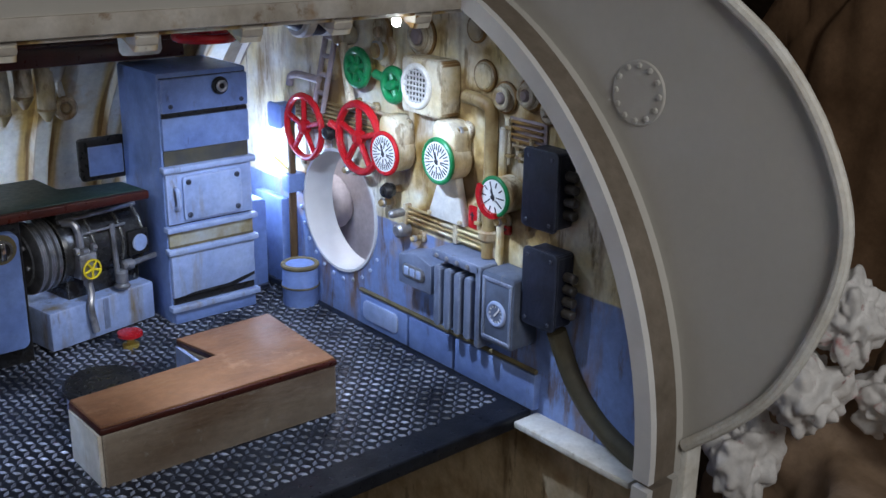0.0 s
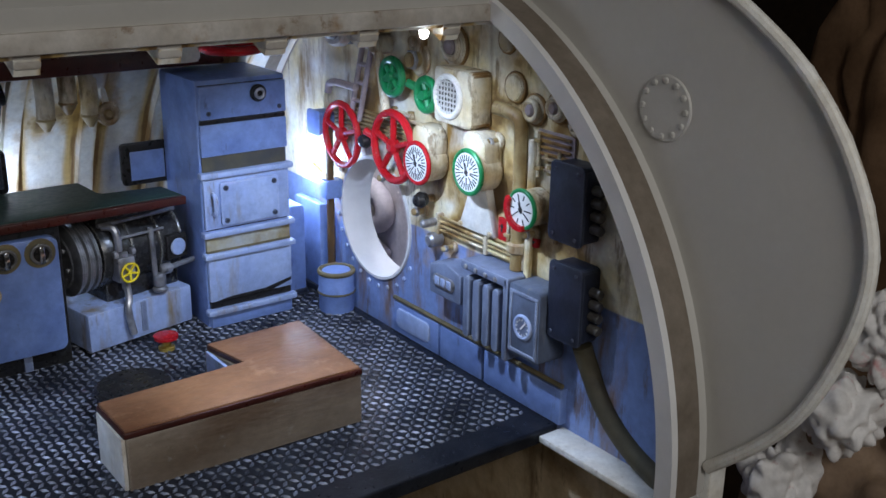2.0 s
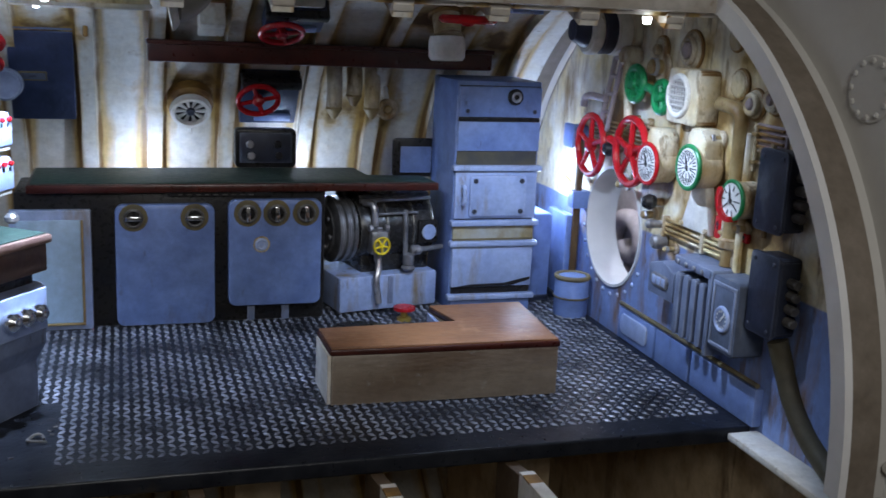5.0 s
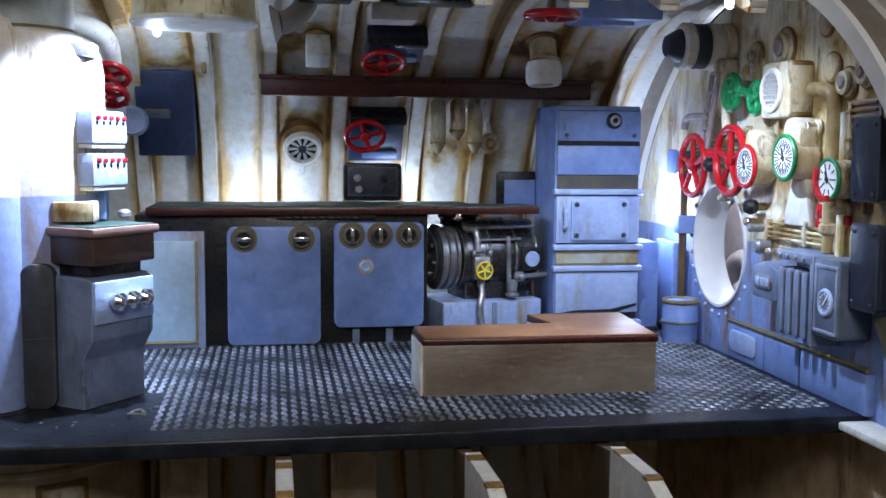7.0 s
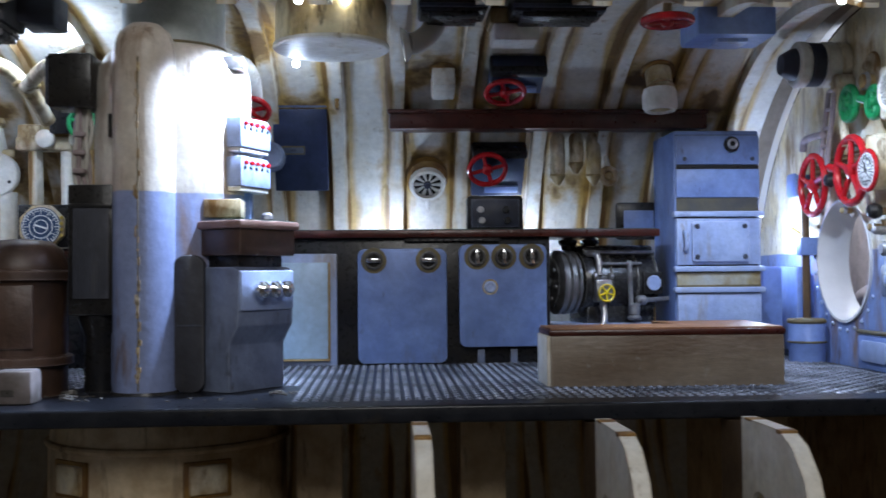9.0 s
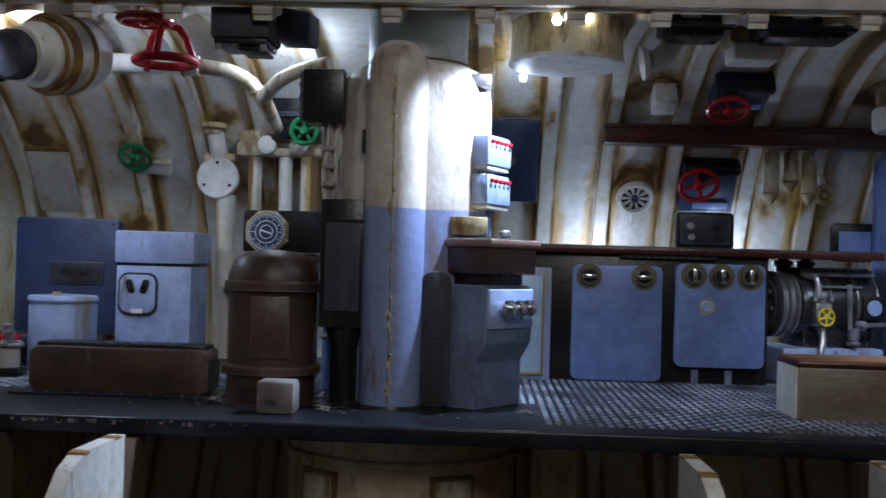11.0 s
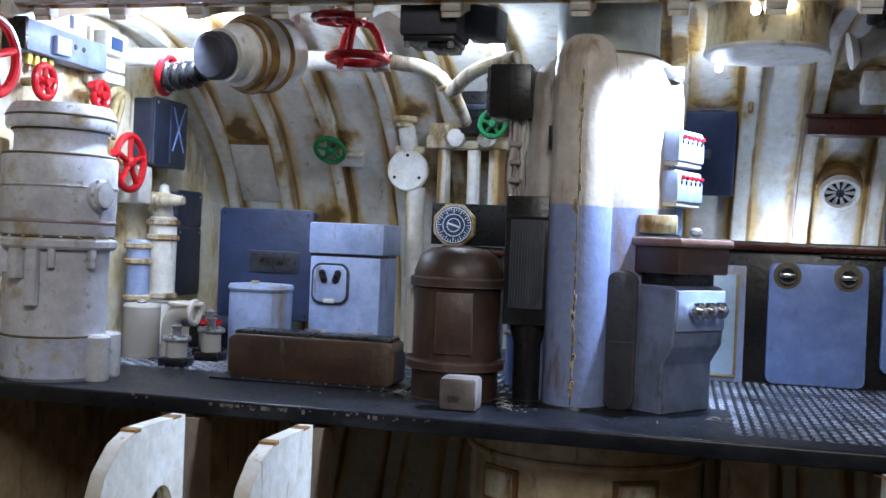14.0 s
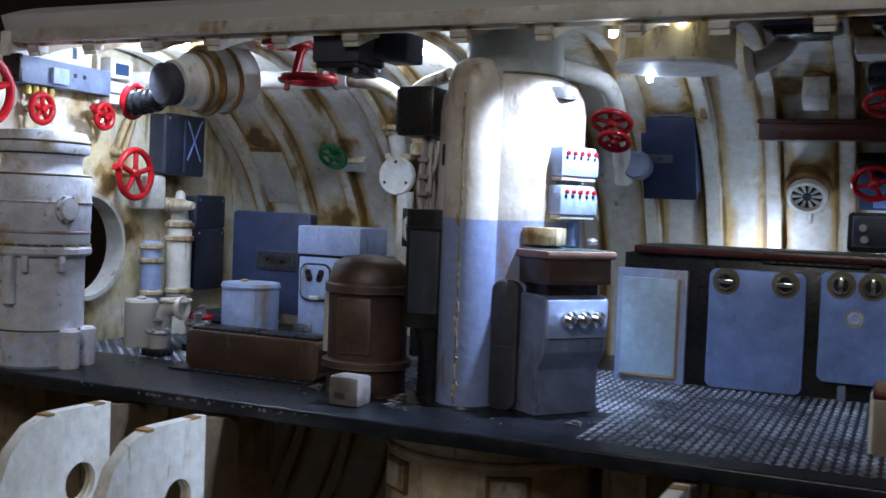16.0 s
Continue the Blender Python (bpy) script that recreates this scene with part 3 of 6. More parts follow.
for x in (-3.53, -2.22, 2.93, 4.6, 5.95):
    baffle(x)
drum = thing("bilge_tank", "brown round tank with riveted patch plates under the deck", "tank", 0.2, 2.2, -3.9)
part("body", lathe([(1.3, 0), (1.3, 3.3), (1.25, 3.62), (1.22, 3.72)], 48), UNDER, drum)
part("band", torus(1.3, 0.04, "z", (0, 0, 3.35), 48, 8), UNDER, drum)
for a in (-128, -62):
    pp = part("patch_plate", moved(box(-0.2, 0.2, -1.35, -1.26, 2.9, 3.2, 0.02), Matrix.Rotation(radians(a + 90), 4, "Z")), RUSTY, drum, "cream patch plate with rusty border")
    part("border", moved(box(-0.25, 0.25, -1.318, -1.25, 2.86, 3.24, 0.01), Matrix.Rotation(radians(a + 90), 4, "Z")), DARK_RUST, pp)
for x in (-4.6, 1.9, 3.7, 6.9):
    web = part("bilge_web", box(x - 0.1, x + 0.1, 1.8, 4.6, -3.2, -0.18, 0.03), UNDER, hull)
    part("flange", box(x - 0.25, x + 0.25, 1.75, 1.82, -3.2, -0.2, 0.02), UNDER, web)

# ---- things fixed to walls: local x to the right, y up, z out of the wall ----


def east(y, z, out=0.0):
    m = Matrix(((0, 0, -1, XE - out), (-1, 0, 0, y), (0, 1, 0, z), (0, 0, 0, 1)))
    return m


def west(y, z, out=0.0):
    return Matrix(((0, 0, 1, XW + out), (1, 0, 0, y), (0, 1, 0, z), (0, 0, 0, 1)))


def front(x, y, z):
    return Matrix(((1, 0, 0, x), (0, 0, -1, y), (0, 1, 0, z), (0, 0, 0, 1)))


def shell(x, z, out=0.0):
    """On the curved hull at height z, facing the axis."""
    a = math.asin(max(-1, min(1, (z - HZ) / HR)))
    return around(x, math.degrees(a), out)


def around(x, deg, out=0.0):
    a = radians(deg)
    c, s = math.cos(a), math.sin(a)
    return Matrix(((1, 0, 0, x), (0, -s, -c, HY + (HR - out) * c), (0, c, -s, HZ + (HR - out) * s), (0, 0, 0, 1)))


def mounted(name, label, category, m, group=""):
    ob = new(name)
    ob.empty_display_size = 0.3 * S
    m = m.copy()
    m.translation = m.translation * S
    ob.matrix_world = m
    return tagged(ob, label, category, group)


def hand_wheel(m, R, mat, label, group, spokes=5, r=0.045, stem=0.25, dish=0.0, knob=False, base=None):
    t = mounted("hand_wheel", label, "hand wheel", m, group)
    part("rim", torus(R, r, "z", (0, 0, stem), 40, 10), mat, t)
    part("hub", lathe([(0.3 * R * 0.5 + 0.03, stem - 0.05 - dish), (0.3 * R * 0.5 + 0.04, stem + 0.03 - dish), (0.05, stem + 0.07 - dish)], 16), mat, t)
    for i in range(spokes):
        a = 2 * math.pi * i / spokes + 0.3
        part("spoke", tube([(0.1 * R * math.cos(a), 0.1 * R * math.sin(a), stem - dish), (0.97 * R * math.cos(a), 0.97 * R * math.sin(a), stem)], r * 0.8, 8, 0), mat, t)
    part("stem", cyl(0.05, 0, stem - dish, "z", (0, 0, 0), 12, 0.01), base or OCHRE, t, "grimy valve stem")
    if knob:
        part("grip", tube([(-R, 0.05, stem), (-R - 0.13, 0.1, stem + 0.05)], 0.05, 10, 0), mat, t)
    return t


def gauge(m, R, rim_mat, label, depth=0.35, second=None, hood=True, ticks=28):
    t = mounted("pressure_gauge", label, "gauge", m, "pressure gauges")
    part("case", cyl(R * 0.93, 0, depth, "z", (0, 0, 0), 32, 0.03), RUSTY, t, "cream rusty gauge case")
    part("bezel", torus(R * 0.94, R * 0.115, "z", (0, 0, depth), 40, 10), rim_mat, t)
    part("dial", cyl(R * 0.86, depth, depth + 0.02, "z", (0, 0, 0), 36, 0.005), DIAL, t, "white dial")
    marks = []
    for i in range(ticks):
        a = 2 * math.pi * i / ticks
        n = 0.3 if i % 3 else 0.55
        marks.append(moved(box(R * (0.8 - n), R * 0.78, -0.006, 0.006, depth + 0.015, depth + 0.026, 0), Matrix.Rotation(a, 4, "Z")))
    tagged(part("dial_scale", join(*marks), INK, t, "black scale marks"), kind="stuff")
    part("needle", join(moved(box(-0.04, R * 0.4, -0.009, 0.009, depth + 0.02, depth + 0.035, 0), Matrix.Rotation(1.9, 4, "Z")), cyl(0.026, depth + 0.02, depth + 0.04, "z", (0, 0, 0), 12, 0.005)), INK, t)
    if second:
        part("bezel_arc", moved(arc_band(R * 0.8, R * 1.08, -depth - 0.06, -depth + 0.04, 150, 290, 24, (0, 0)), Matrix(((0, 1, 0, 0), (0, 0, 1, 0), (-1, 0, 0, 0), (0, 0, 0, 1)))), second, t, "red part of the bezel")
    if hood:
        part("hood", prism([(-R * 0.8, 0), (R * 0.8, 0), (R * 0.8, R * 1.3), (R * 0.3, R * 1.75), (-R * 0.5, R * 1.75), (-R * 0.8, R * 1.4)], 0, depth * 0.8, "z", 0.04), RUSTY, t, "cream stained hood")
    return t


def rosette(m, r, mat, label, rings=2):
    t = mounted("round_fitting", label, "fitting", m, "round fittings on the bulkhead")
    part("flange", cyl(r, 0, 0.06, "z", (0, 0, 0), 28, 0.02), mat, t)
    part("rust_rim", torus(r, 0.022, "z", (0, 0, 0.02), 28, 8), DARK_RUST, t)
    if rings > 1:
        part("collar", torus(r * 0.62, 0.035, "z", (0, 0, 0.08), 28, 8), mat, t)
    if rings > 0:
        part("plug", cyl(r * 0.42, 0.05, 0.13, "z", (0, 0, 0), 20, 0.02), PURPLE if rings > 1 else mat, t)
    return t


def wall_box(name, label, category, m, w, h, d, mat, screws=0, screw_mat=None, lip=True, group=""):
    t = mounted(name, label, category, m, group)
    part("case", prism(rounded(-w / 2, w / 2, -h / 2, h / 2, 0.05, 3), 0, d * 0.82, "z", 0.015), mat, t)
    part("lid", prism(rounded(-w / 2 - 0.02, w / 2 + 0.02, -h / 2 - 0.02, h / 2 + 0.02, 0.06, 3), d * 0.84, d, "z", 0.015), mat, t)
    for i in range(screws):
        part("screw", cyl(0.022, d, d + 0.015, "z", ((-1 if i % 2 else 1) * (w / 2 - 0.06), (-1 if i // 2 else 1) * (h / 2 - 0.06), 0), 8, 0.005), screw_mat or mat, t)
    return t

# ---- east bulkhead ----
RW, GW = "red hand wheels", "green hand wheels"
hand_wheel(east(4.15, 2.4), 0.4, RED, "large glossy red five-spoke hand wheel on the bulkhead", RW, 5, 0.045, 0.2, knob=False)
hand_wheel(east(2.93, 2.48), 0.41, RED, "large glossy red hand wheel with a side grip", RW, 5, 0.05, 0.22, knob=True)
hand_wheel(east(2.95, 3.32), 0.2, GREEN, "glossy green hand wheel on a valve stem", GW, 6, 0.05, 0.22)
hand_wheel(east(2.23, 3.22), 0.17, GREEN, "small glossy green hand wheel with a lever", GW, 4, 0.05, 0.24, knob=True)
gauge(east(2.32, 2.42), 0.25, RED, "red-rimmed pressure gauge with a white dial", 0.3)
gauge(east(1.34, 2.53), 0.25, GREEN, "green-rimmed pressure gauge with a white dial", 0.32)
gauge(east(0.48, 2.32), 0.21, GREEN, "pressure gauge with a half red, half green rim", 0.28, RED, False, 10)

t = mounted("loudspeaker", "cream rust-edged loudspeaker box with a round grille", "loudspeaker", east(1.68, 3.28))
part("case", prism(rounded(-0.36, 0.33, -0.31, 0.31, 0.06, 3), 0, 0.28, "z", 0.03), RUSTY, t)
part("grille_ring", torus(0.22, 0.035, "z", (-0.08, 0, 0.29), 36, 10), WHITE, t)
part("grille_back", cyl(0.21, 0.27, 0.29, "z", (-0.08, 0, 0), 32, 0.005), BLACK, t)
for i in range(-3, 4):
    h = math.sqrt(0.21 ** 2 - (0.055 * i) ** 2)
    part("grille_bar", tube([(-0.08 + 0.055 * i, -h, 0.3), (-0.08 + 0.055 * i, h, 0.3)], 0.011, 6, 0), GREY, t)
    part("grille_bar", tube([(-0.08 - h, 0.055 * i, 0.305), (-0.08 + h, 0.055 * i, 0.305)], 0.011, 6, 0), GREY, t)

for y, z, r, n in ((0.95, 3.48, 0.15, 0), (0.63, 3.3, 0.15, 2), (0.28, 3.38, 0.15, 2), (-0.0, 3.25, 0.12, 1), (2.72, 3.75, 0.16, 1), (2.0, 3.78, 0.22, 2), (1.1, 3.95, 0.13, 0)):
    rosette(east(y, z), r, RUSTY, "round ochre-stained fitting bolted to the bulkhead", n)

for y, z, w, h in ((-0.15, 2.53, 0.44, 0.78), (-0.2, 1.5, 0.44, 0.8)):
    t = wall_box("junction_box", "dark navy flat junction box on the bulkhead", "junction box", east(y, z), w, h, 0.28, NAVY, 4, NAVY, group="navy junction boxes")
    for k in range(4):
        part("cable_gland", cyl(0.05, 0, 0.14, "x", (w / 2, -0.22 + 0.13 * k, 0.12), 10, 0.01), SCRAP, t, "grimy cable gland")

t = mounted("name_plate_box", "pale blue box with a curved top and raised plate", "box", east(1.76, 1.12))
part("case", prism([(-0.3, -0.2), (0.3, -0.2), (0.3, 0.16), (0.0, 0.24), (-0.3, 0.16)], 0, 0.3, "z", 0.03), SLATE, t)
part("plate", prism(rounded(-0.2, 0.2, -0.08, 0.08, 0.07), 0.3, 0.32, "z", 0.006), STEEL, t)
for k in range(3):
    part("raised_mark", box(-0.15 + 0.11 * k, -0.07 + 0.11 * k, -0.05, 0.05, 0.315, 0.335, 0.008), PALE, t)
part("bracket", box(-0.45, -0.3, 0.0, 0.08, 0.05, 0.12, 0.01), OCHRE, t)

t = mounted("finned_resistor", "grey-blue finned resistor box with five vertical ribs", "resistor", east(0.98, 1.07))
part("back", box(-0.4, 0.4, -0.46, 0.46, 0, 0.12, 0.02), NAVY, t)
part("top_frame", box(-0.4, 0.4, 0.36, 0.47, 0.0, 0.36, 0.02), SLATE, t)
part("side_frame", box(0.33, 0.41, -0.48, 0.46, 0, 0.36, 0.02), SLATE, t)
for k in range(4):
    part("fin", prism(rounded(-0.38 + 0.17 * k, -0.27 + 0.17 * k, -0.45, 0.28, 0.05, 3), 0.05, 0.34, "z", 0.015), SLATE, t)
for k in range(4):
    part("bolt", cyl(0.03, 0.36, 0.38, "z", (-0.3 + 0.17 * k, 0.41, 0), 8, 0.006), STEEL, t)

t = mounted("meter_box", "worn dark blue-grey box with a small round meter", "meter", east(0.3, 1.13))
part("case", prism(rounded(-0.25, 0.25, -0.4, 0.4, 0.05, 3), 0, 0.36, "z", 0.02), paint("worn_slate_paint", (0.12, 0.15, 0.22), (0.07, 0.085, 0.12), 0.45, stain=(0.3, 0.3, 0.3), amount=0.2), t)
part("meter_ring", torus(0.12, 0.025, "z", (0.0, -0.04, 0.365), 28, 8), PALE, t)
part("meter_face", cyl(0.11, 0.36, 0.375, "z", (0.0, -0.04, 0), 24, 0.004), SLATE, t, "worn grey-blue meter face")
part("meter_needle", moved(box(-0.03, 0.085, -0.008, 0.008, 0.37, 0.385, 0), at(0, -0.04, 0, 0, 0, 50)), DIAL, t)
tagged(part("meter_scale", join(*[moved(box(0.075, 0.098, -0.005, 0.005, 0.372, 0.38, 0), Matrix.Translation((0, -0.04, 0)) @ Matrix.Rotation(radians(30 * k), 4, "Z")) for k in range(12)]), DIAL, t), kind="stuff")
part("lid_frame", join(box(-0.22, 0.22, 0.3, 0.34, 0.355, 0.375, 0.008), box(-0.22, 0.22, -0.36, -0.32, 0.355, 0.375, 0.008), box(-0.22, -0.18, -0.33, 0.31, 0.355, 0.374, 0.008), box(0.18, 0.22, -0.33, 0.31, 0.355, 0.374, 0.008)), SLATE, t)

t = mounted("pipe_rack", "bundle of four thin ochre-stained pipes in clamps", "pipes", east(1.45, 1.68))
for k in range(4):
    part("pipe", tube([(-0.72, 0.09 - 0.055 * k, 0.06), (0.8, 0.09 - 0.055 * k, 0.06)], 0.018, 8, 0), WALL if k % 2 else OCHRE, t)
for x in (-0.75, 0.15, 0.8):
    part("clamp", box(x - 0.035, x + 0.035, -0.13, 0.13, 0, 0.1, 0.02), RUSTY, t)
part("valve", join(cyl(0.09, 0, 0.2, "z", (-0.78, -0.2, 0), 14), cyl(0.05, 0, 0.3, "z", (-0.78, 0.02, 0), 12)), STEEL, t)

t = mounted("gauge_shroud", "cream flared shroud plate below a gauge", "plate", east(1.42, 1.98))
part("plate", prism([(-0.34, -0.2), (0.3, -0.2), (0.12, 0.42), (-0.1, 0.42)], 0, 0.12, "z", 0.03), WHITE, t)
for x in (-0.28, 0.24):
    part("bolt", cyl(0.03, 0.1, 0.15, "z", (x, -0.15, 0), 8, 0.008), RUSTY, t)
for y, z, w, h in ((3.0, 2.86, 0.5, 0.03), (2.6, 2.8, 0.9, 0.025), (0.2, 2.72, 0.42, 0.02), (0.25, 2.84, 0.4, 0.02), (2.05, 3.02, 0.5, 0.03)):
    t = mounted("conduit", "thin ochre-stained conduit on the bulkhead", "conduit", east(y, z), "thin conduits")
    part("pipe", tube([(-w / 2, 0, 0.06), (w / 2, 0, 0.06)], h, 8, 0), RUSTY, t)
    for f0 in (-0.35, 0.35):
        part("saddle", box(w * f0 - 0.03, w * f0 + 0.03, -0.05, 0.05, 0, 0.07, 0.01), OCHRE, t)
for y, z, r in ((2.66, 3.55, 0.2), (1.2, 2.86, 0.1), (0.55, 2.0, 0.08), (3.3, 2.0, 0.09), (2.55, 1.75, 0.1), (1.95, 1.45, 0.07)):
    t = mounted("valve_stub", "small rust-ringed valve stub on the bulkhead", "valve", east(y, z), "valve stubs")
    part("flange", cyl(r, 0, 0.05, "z", (0, 0, 0), 20, 0.015), RUSTY, t)
    part("stem", cyl(r * 0.45, 0.04, 0.2, "z", (0, 0, 0), 14, 0.015), OCHRE, t)
    part("nut", cyl(r * 0.6, 0.12, 0.17, "z", (0, 0, 0), 6, 0.01), STEEL, t)
t = mounted("stand_pipe", "thick ochre pipe that bends over at its top", "pipe", east(0.74, 2.4))
part("pipe", tube([(0.0, -0.85, 0.1), (0.0, 0.6, 0.1), (-0.02, 0.78, 0.1), (-0.14, 0.84, 0.12), (-0.36, 0.86, 0.16)], 0.075, 12), OCHRE, t)
part("second_pipe", tube([(0.15, -0.9, 0.07), (0.15, 0.6, 0.07)], 0.045, 10, 0), WALL, t)
part("collar", cyl(0.11, -0.06, 0.06, "y", (0, -0.6, 0.1), 16, 0.02), RUSTY, t)
for y, z0, z1, r in ((0.52, 2.62, 3.1, 0.022), (0.2, 1.98, 2.95, 0.028), (0.95, 1.8, 2.15, 0.022)):
    t = mounted("conduit", "thin ochre-stained conduit on the bulkhead", "conduit", east(y, z0), "thin conduits")
    part("pipe", tube([(0, 0, 0.05), (0, z1 - z0, 0.05)], r, 8, 0), RUSTY, t)
    for f0 in (0.2, 0.8):
        part("saddle", box(-0.05, 0.05, (z1 - z0) * f0 - 0.02, (z1 - z0) * f0 + 0.02, 0, 0.085, 0.01), OCHRE, t)
t = mounted("louvre_plate", "small ochre-stained louvred plate on the bulkhead", "plate", east(0.28, 2.98))
part("plate", box(-0.28, 0.26, -0.14, 0.14, 0, 0.03, 0.01), PURPLE, t)
for k in range(4):
    part("louvre", box(-0.24, 0.22, -0.11 + 0.065 * k, -0.08 + 0.065 * k, 0.02, 0.06, 0.008), DARK_RUST, t)
for y, z, w, h, lab in ((1.05, 1.91, 0.15, 0.26, "small red hanging tag with a dark mark"), (0.53, 1.9, 0.11, 0.11, "tiny red square tag")):
    t = mounted("red_tag", lab, "tag", east(y, z), "red tags")
    part("tag", box(-w / 2, w / 2, -h / 2, h / 2, 0, 0.06, 0.02), RED, t)
    part("mark", join(box(-0.03, 0.03, h * 0.1, h * 0.16, 0.06, 0.066, 0), box(-0.008, 0.008, -h * 0.1, h * 0.25, 0.06, 0.066, 0)), INK, t)
for y, z in ((3.6, 2.42), (2.4, 1.94)):
    t = mounted("ball_lever", "small black ball lever on a stained stem", "lever", east(y, z), "black knobs")
    part("ball", lathe([(0.0, 0.08), (0.08, 0.12), (0.1, 0.19), (0.07, 0.26), (0.0, 0.29)], 16), BLACK, t)
    part("stem", cyl(0.05, 0, 0.12, "z", (0, 0, 0), 10, 0.01), RUSTY, t)

t = mounted("lattice_bracket", "slanted cream lattice bracket with round holes", "bracket", east(3.72, 3.15))
for dx in (-0.1, 0.1):
    part("rail", tube([(dx - 0.16, -0.5, 0.16), (dx + 0.14, 0.45, 0.16)], 0.035, 8, 0), PURPLE, t)
for k in range(5):
    f0 = k / 4
    part("rung", tube([(-0.26 + 0.3 * f0, -0.5 + 0.95 * f0, 0.16), (-0.06 + 0.3 * f0, -0.5 + 0.95 * f0, 0.16)], 0.03, 8, 0), PURPLE, t)
part("link_rod", tube([(-0.75, -0.25, 0.2), (-0.7, -0.08, 0.2), (-0.1, -0.1, 0.18)], 0.05, 10), PURPLE, t, "mauve grey link rod")
part("strut", tube([(0.42, 0.55, 0.2), (0.62, -0.35, 0.2)], 0.055, 10, 0), RUSTY, t, "cream strut")
part("strut_head", cyl(0.12, 0, 0.26, "z", (0.4, 0.5, 0), 16), RUSTY, t)
for k in range(6):
    part("louvre", box(-0.85, 0.95, -0.42 - 0.055 * k, -0.395 - 0.055 * k, 0.0, 0.05, 0.005), OCHRE, t)

t = mounted("stanchion", "thin dark rusty post beside the hatchway", "post", east(4.55, 0.4))
part("post", tube([(0, 0, 0.15), (0, 2.0, 0.15)], 0.055, 10, 0), paint("rust_brown", (0.11, 0.06, 0.02), (0.07, 0.035, 0.012), 0.6), t)
part("bracket", box(-0.1, 0.1, 1.05, 1.3, 0.0, 0.26, 0.02), BLUE, t)
part("arm", tube([(-0.35, 1.45, 0.2), (0, 1.32, 0.18)], 0.02, 6, 0), GOLD, t)
t = wall_box("switch_box", "small blue square switch box", "switch box", east(4.8, 2.45), 0.3, 0.3, 0.25, BLUE)

t = mounted("horn", "white and dark banded horn with a black cap", "horn", Matrix.Translation((8.68, 3.55, 3.93)) @ Matrix.Rotation(radians(-90), 4, "Y"))
part("base", cyl(0.3, 0, 0.14, "z", (0, 0, 0), 32, 0.02), RUSTY, t)
part("body", lathe([(0.27, 0.13), (0.3, 0.2), (0.3, 0.32), (0.27, 0.34)], 32), WHITE, t)
part("dark_band", cyl(0.285, 0.33, 0.52, "z", (0, 0, 0), 32, 0.02), NAVY, t)
part("collar", cyl(0.3, 0.52, 0.68, "z", (0, 0, 0), 32, 0.03), WHITE, t)
part("cap", lathe([(0.22, 0.67), (0.2, 0.74), (0.13, 0.86), (0.0, 0.88)], 28), NAVY, t, "black cone cap")

t = thing("hose", "olive brown thick hose running down the bulkhead", "hose")
part("hose", tube([(8.56, -0.34, 1.05), (8.62, -0.4, 0.8), (8.64, -0.6, 0.45), (8.64, -0.98, 0.15), (8.62, -1.5, -0.02)], 0.105, 14), OLIVE, t)
t = thing("ribbed_can", "small blue ribbed can with a rusty rim on the deck", "can", 8.36, 4.15, 0)
part("body", lathe([(0.23, 0), (0.24, 0.03), (0.24, 0.23), (0.25, 0.25), (0.25, 0.29), (0.24, 0.31), (0.24, 0.53), (0.23, 0.56)], 28), BLUE, t)
part("rim", torus(0.225, 0.035, "z", (0, 0, 0.55), 28, 8), KNOB_RUST, t, "rusty rim")
part("hoop", torus(0.24, 0.02, "z", (0, 0, 0.27), 28, 8), KNOB_RUST, t)

# what shows through the hatchway
MAUVE = paint("mauve_grey_board", (0.6, 0.55, 0.57), (0.54, 0.49, 0.51), 0.6)
t = thing("backdrop", "pale grey out-of-focus curl beyond the hatchway", "backdrop", kind="structure")
part("panel", box(10.6, 10.7, 1.0, 11.0, -2.0, 4.5, 0.02), MAUVE, t)
part("curl", tube([(10.45, 6.5 + r * math.cos(radians(a)), 0.45 + 0.75 * r * math.sin(radians(a))) for a, r in ((250, 1.0), (290, 0.75), (330, 0.66), (10, 0.62), (50, 0.6), (90, 0.56), (130, 0.5), (180, 0.42), (230, 0.34), (280, 0.26), (340, 0.2))], 0.16, 12), MAUVE, t)
part("curl_foot", box(10.3, 10.6, 4.6, 8.0, -0.75, -0.55, 0.05), MAUVE, t)

# ---- tall cabinet and things round it ----
t = thing("cabinet", "tall blue steel cabinet with drawers and a screwed cover plate", "cabinet", 6.65, 4.45, 0)
part("body", box(0, 1.21, 0.05, 1.15, 0, 3.2, 0.03), BLUE, t)
part("seam_backing", box(0.035, 1.175, 0.035, 0.06, 0.03, 3.14, 0.0), BLACK, t, "black sheet behind the seams")
part("top_drawer", box(0.03, 1.2, -0.0, 0.08, 2.72, 3.13, 0.02), BLUE, t)
d = part("second_drawer", box(0.02, 1.2, 0.0, 0.08, 2.26, 2.66, 0.02), BLUE, t)
part("gap_panel", box(0.03, 1.18, 0.03, 0.06, 2.05, 2.26, 0.0), paint("dark_olive_paint", (0.05, 0.05, 0.05), (0.09, 0.08, 0.05), 0.5), t, "dark olive-black recess")
for z in (2.03, 1.27, 0.98, 0.22):
    part("ledge", box(-0.03, 1.25, -0.06, 0.08, z - 0.04, z + 0.04, 0.025), PALE, t, "pale worn ledge")
part("middle_panel", box(0.02, 1.2, 0.0, 0.08, 1.33, 1.98, 0.01), PALE, t)
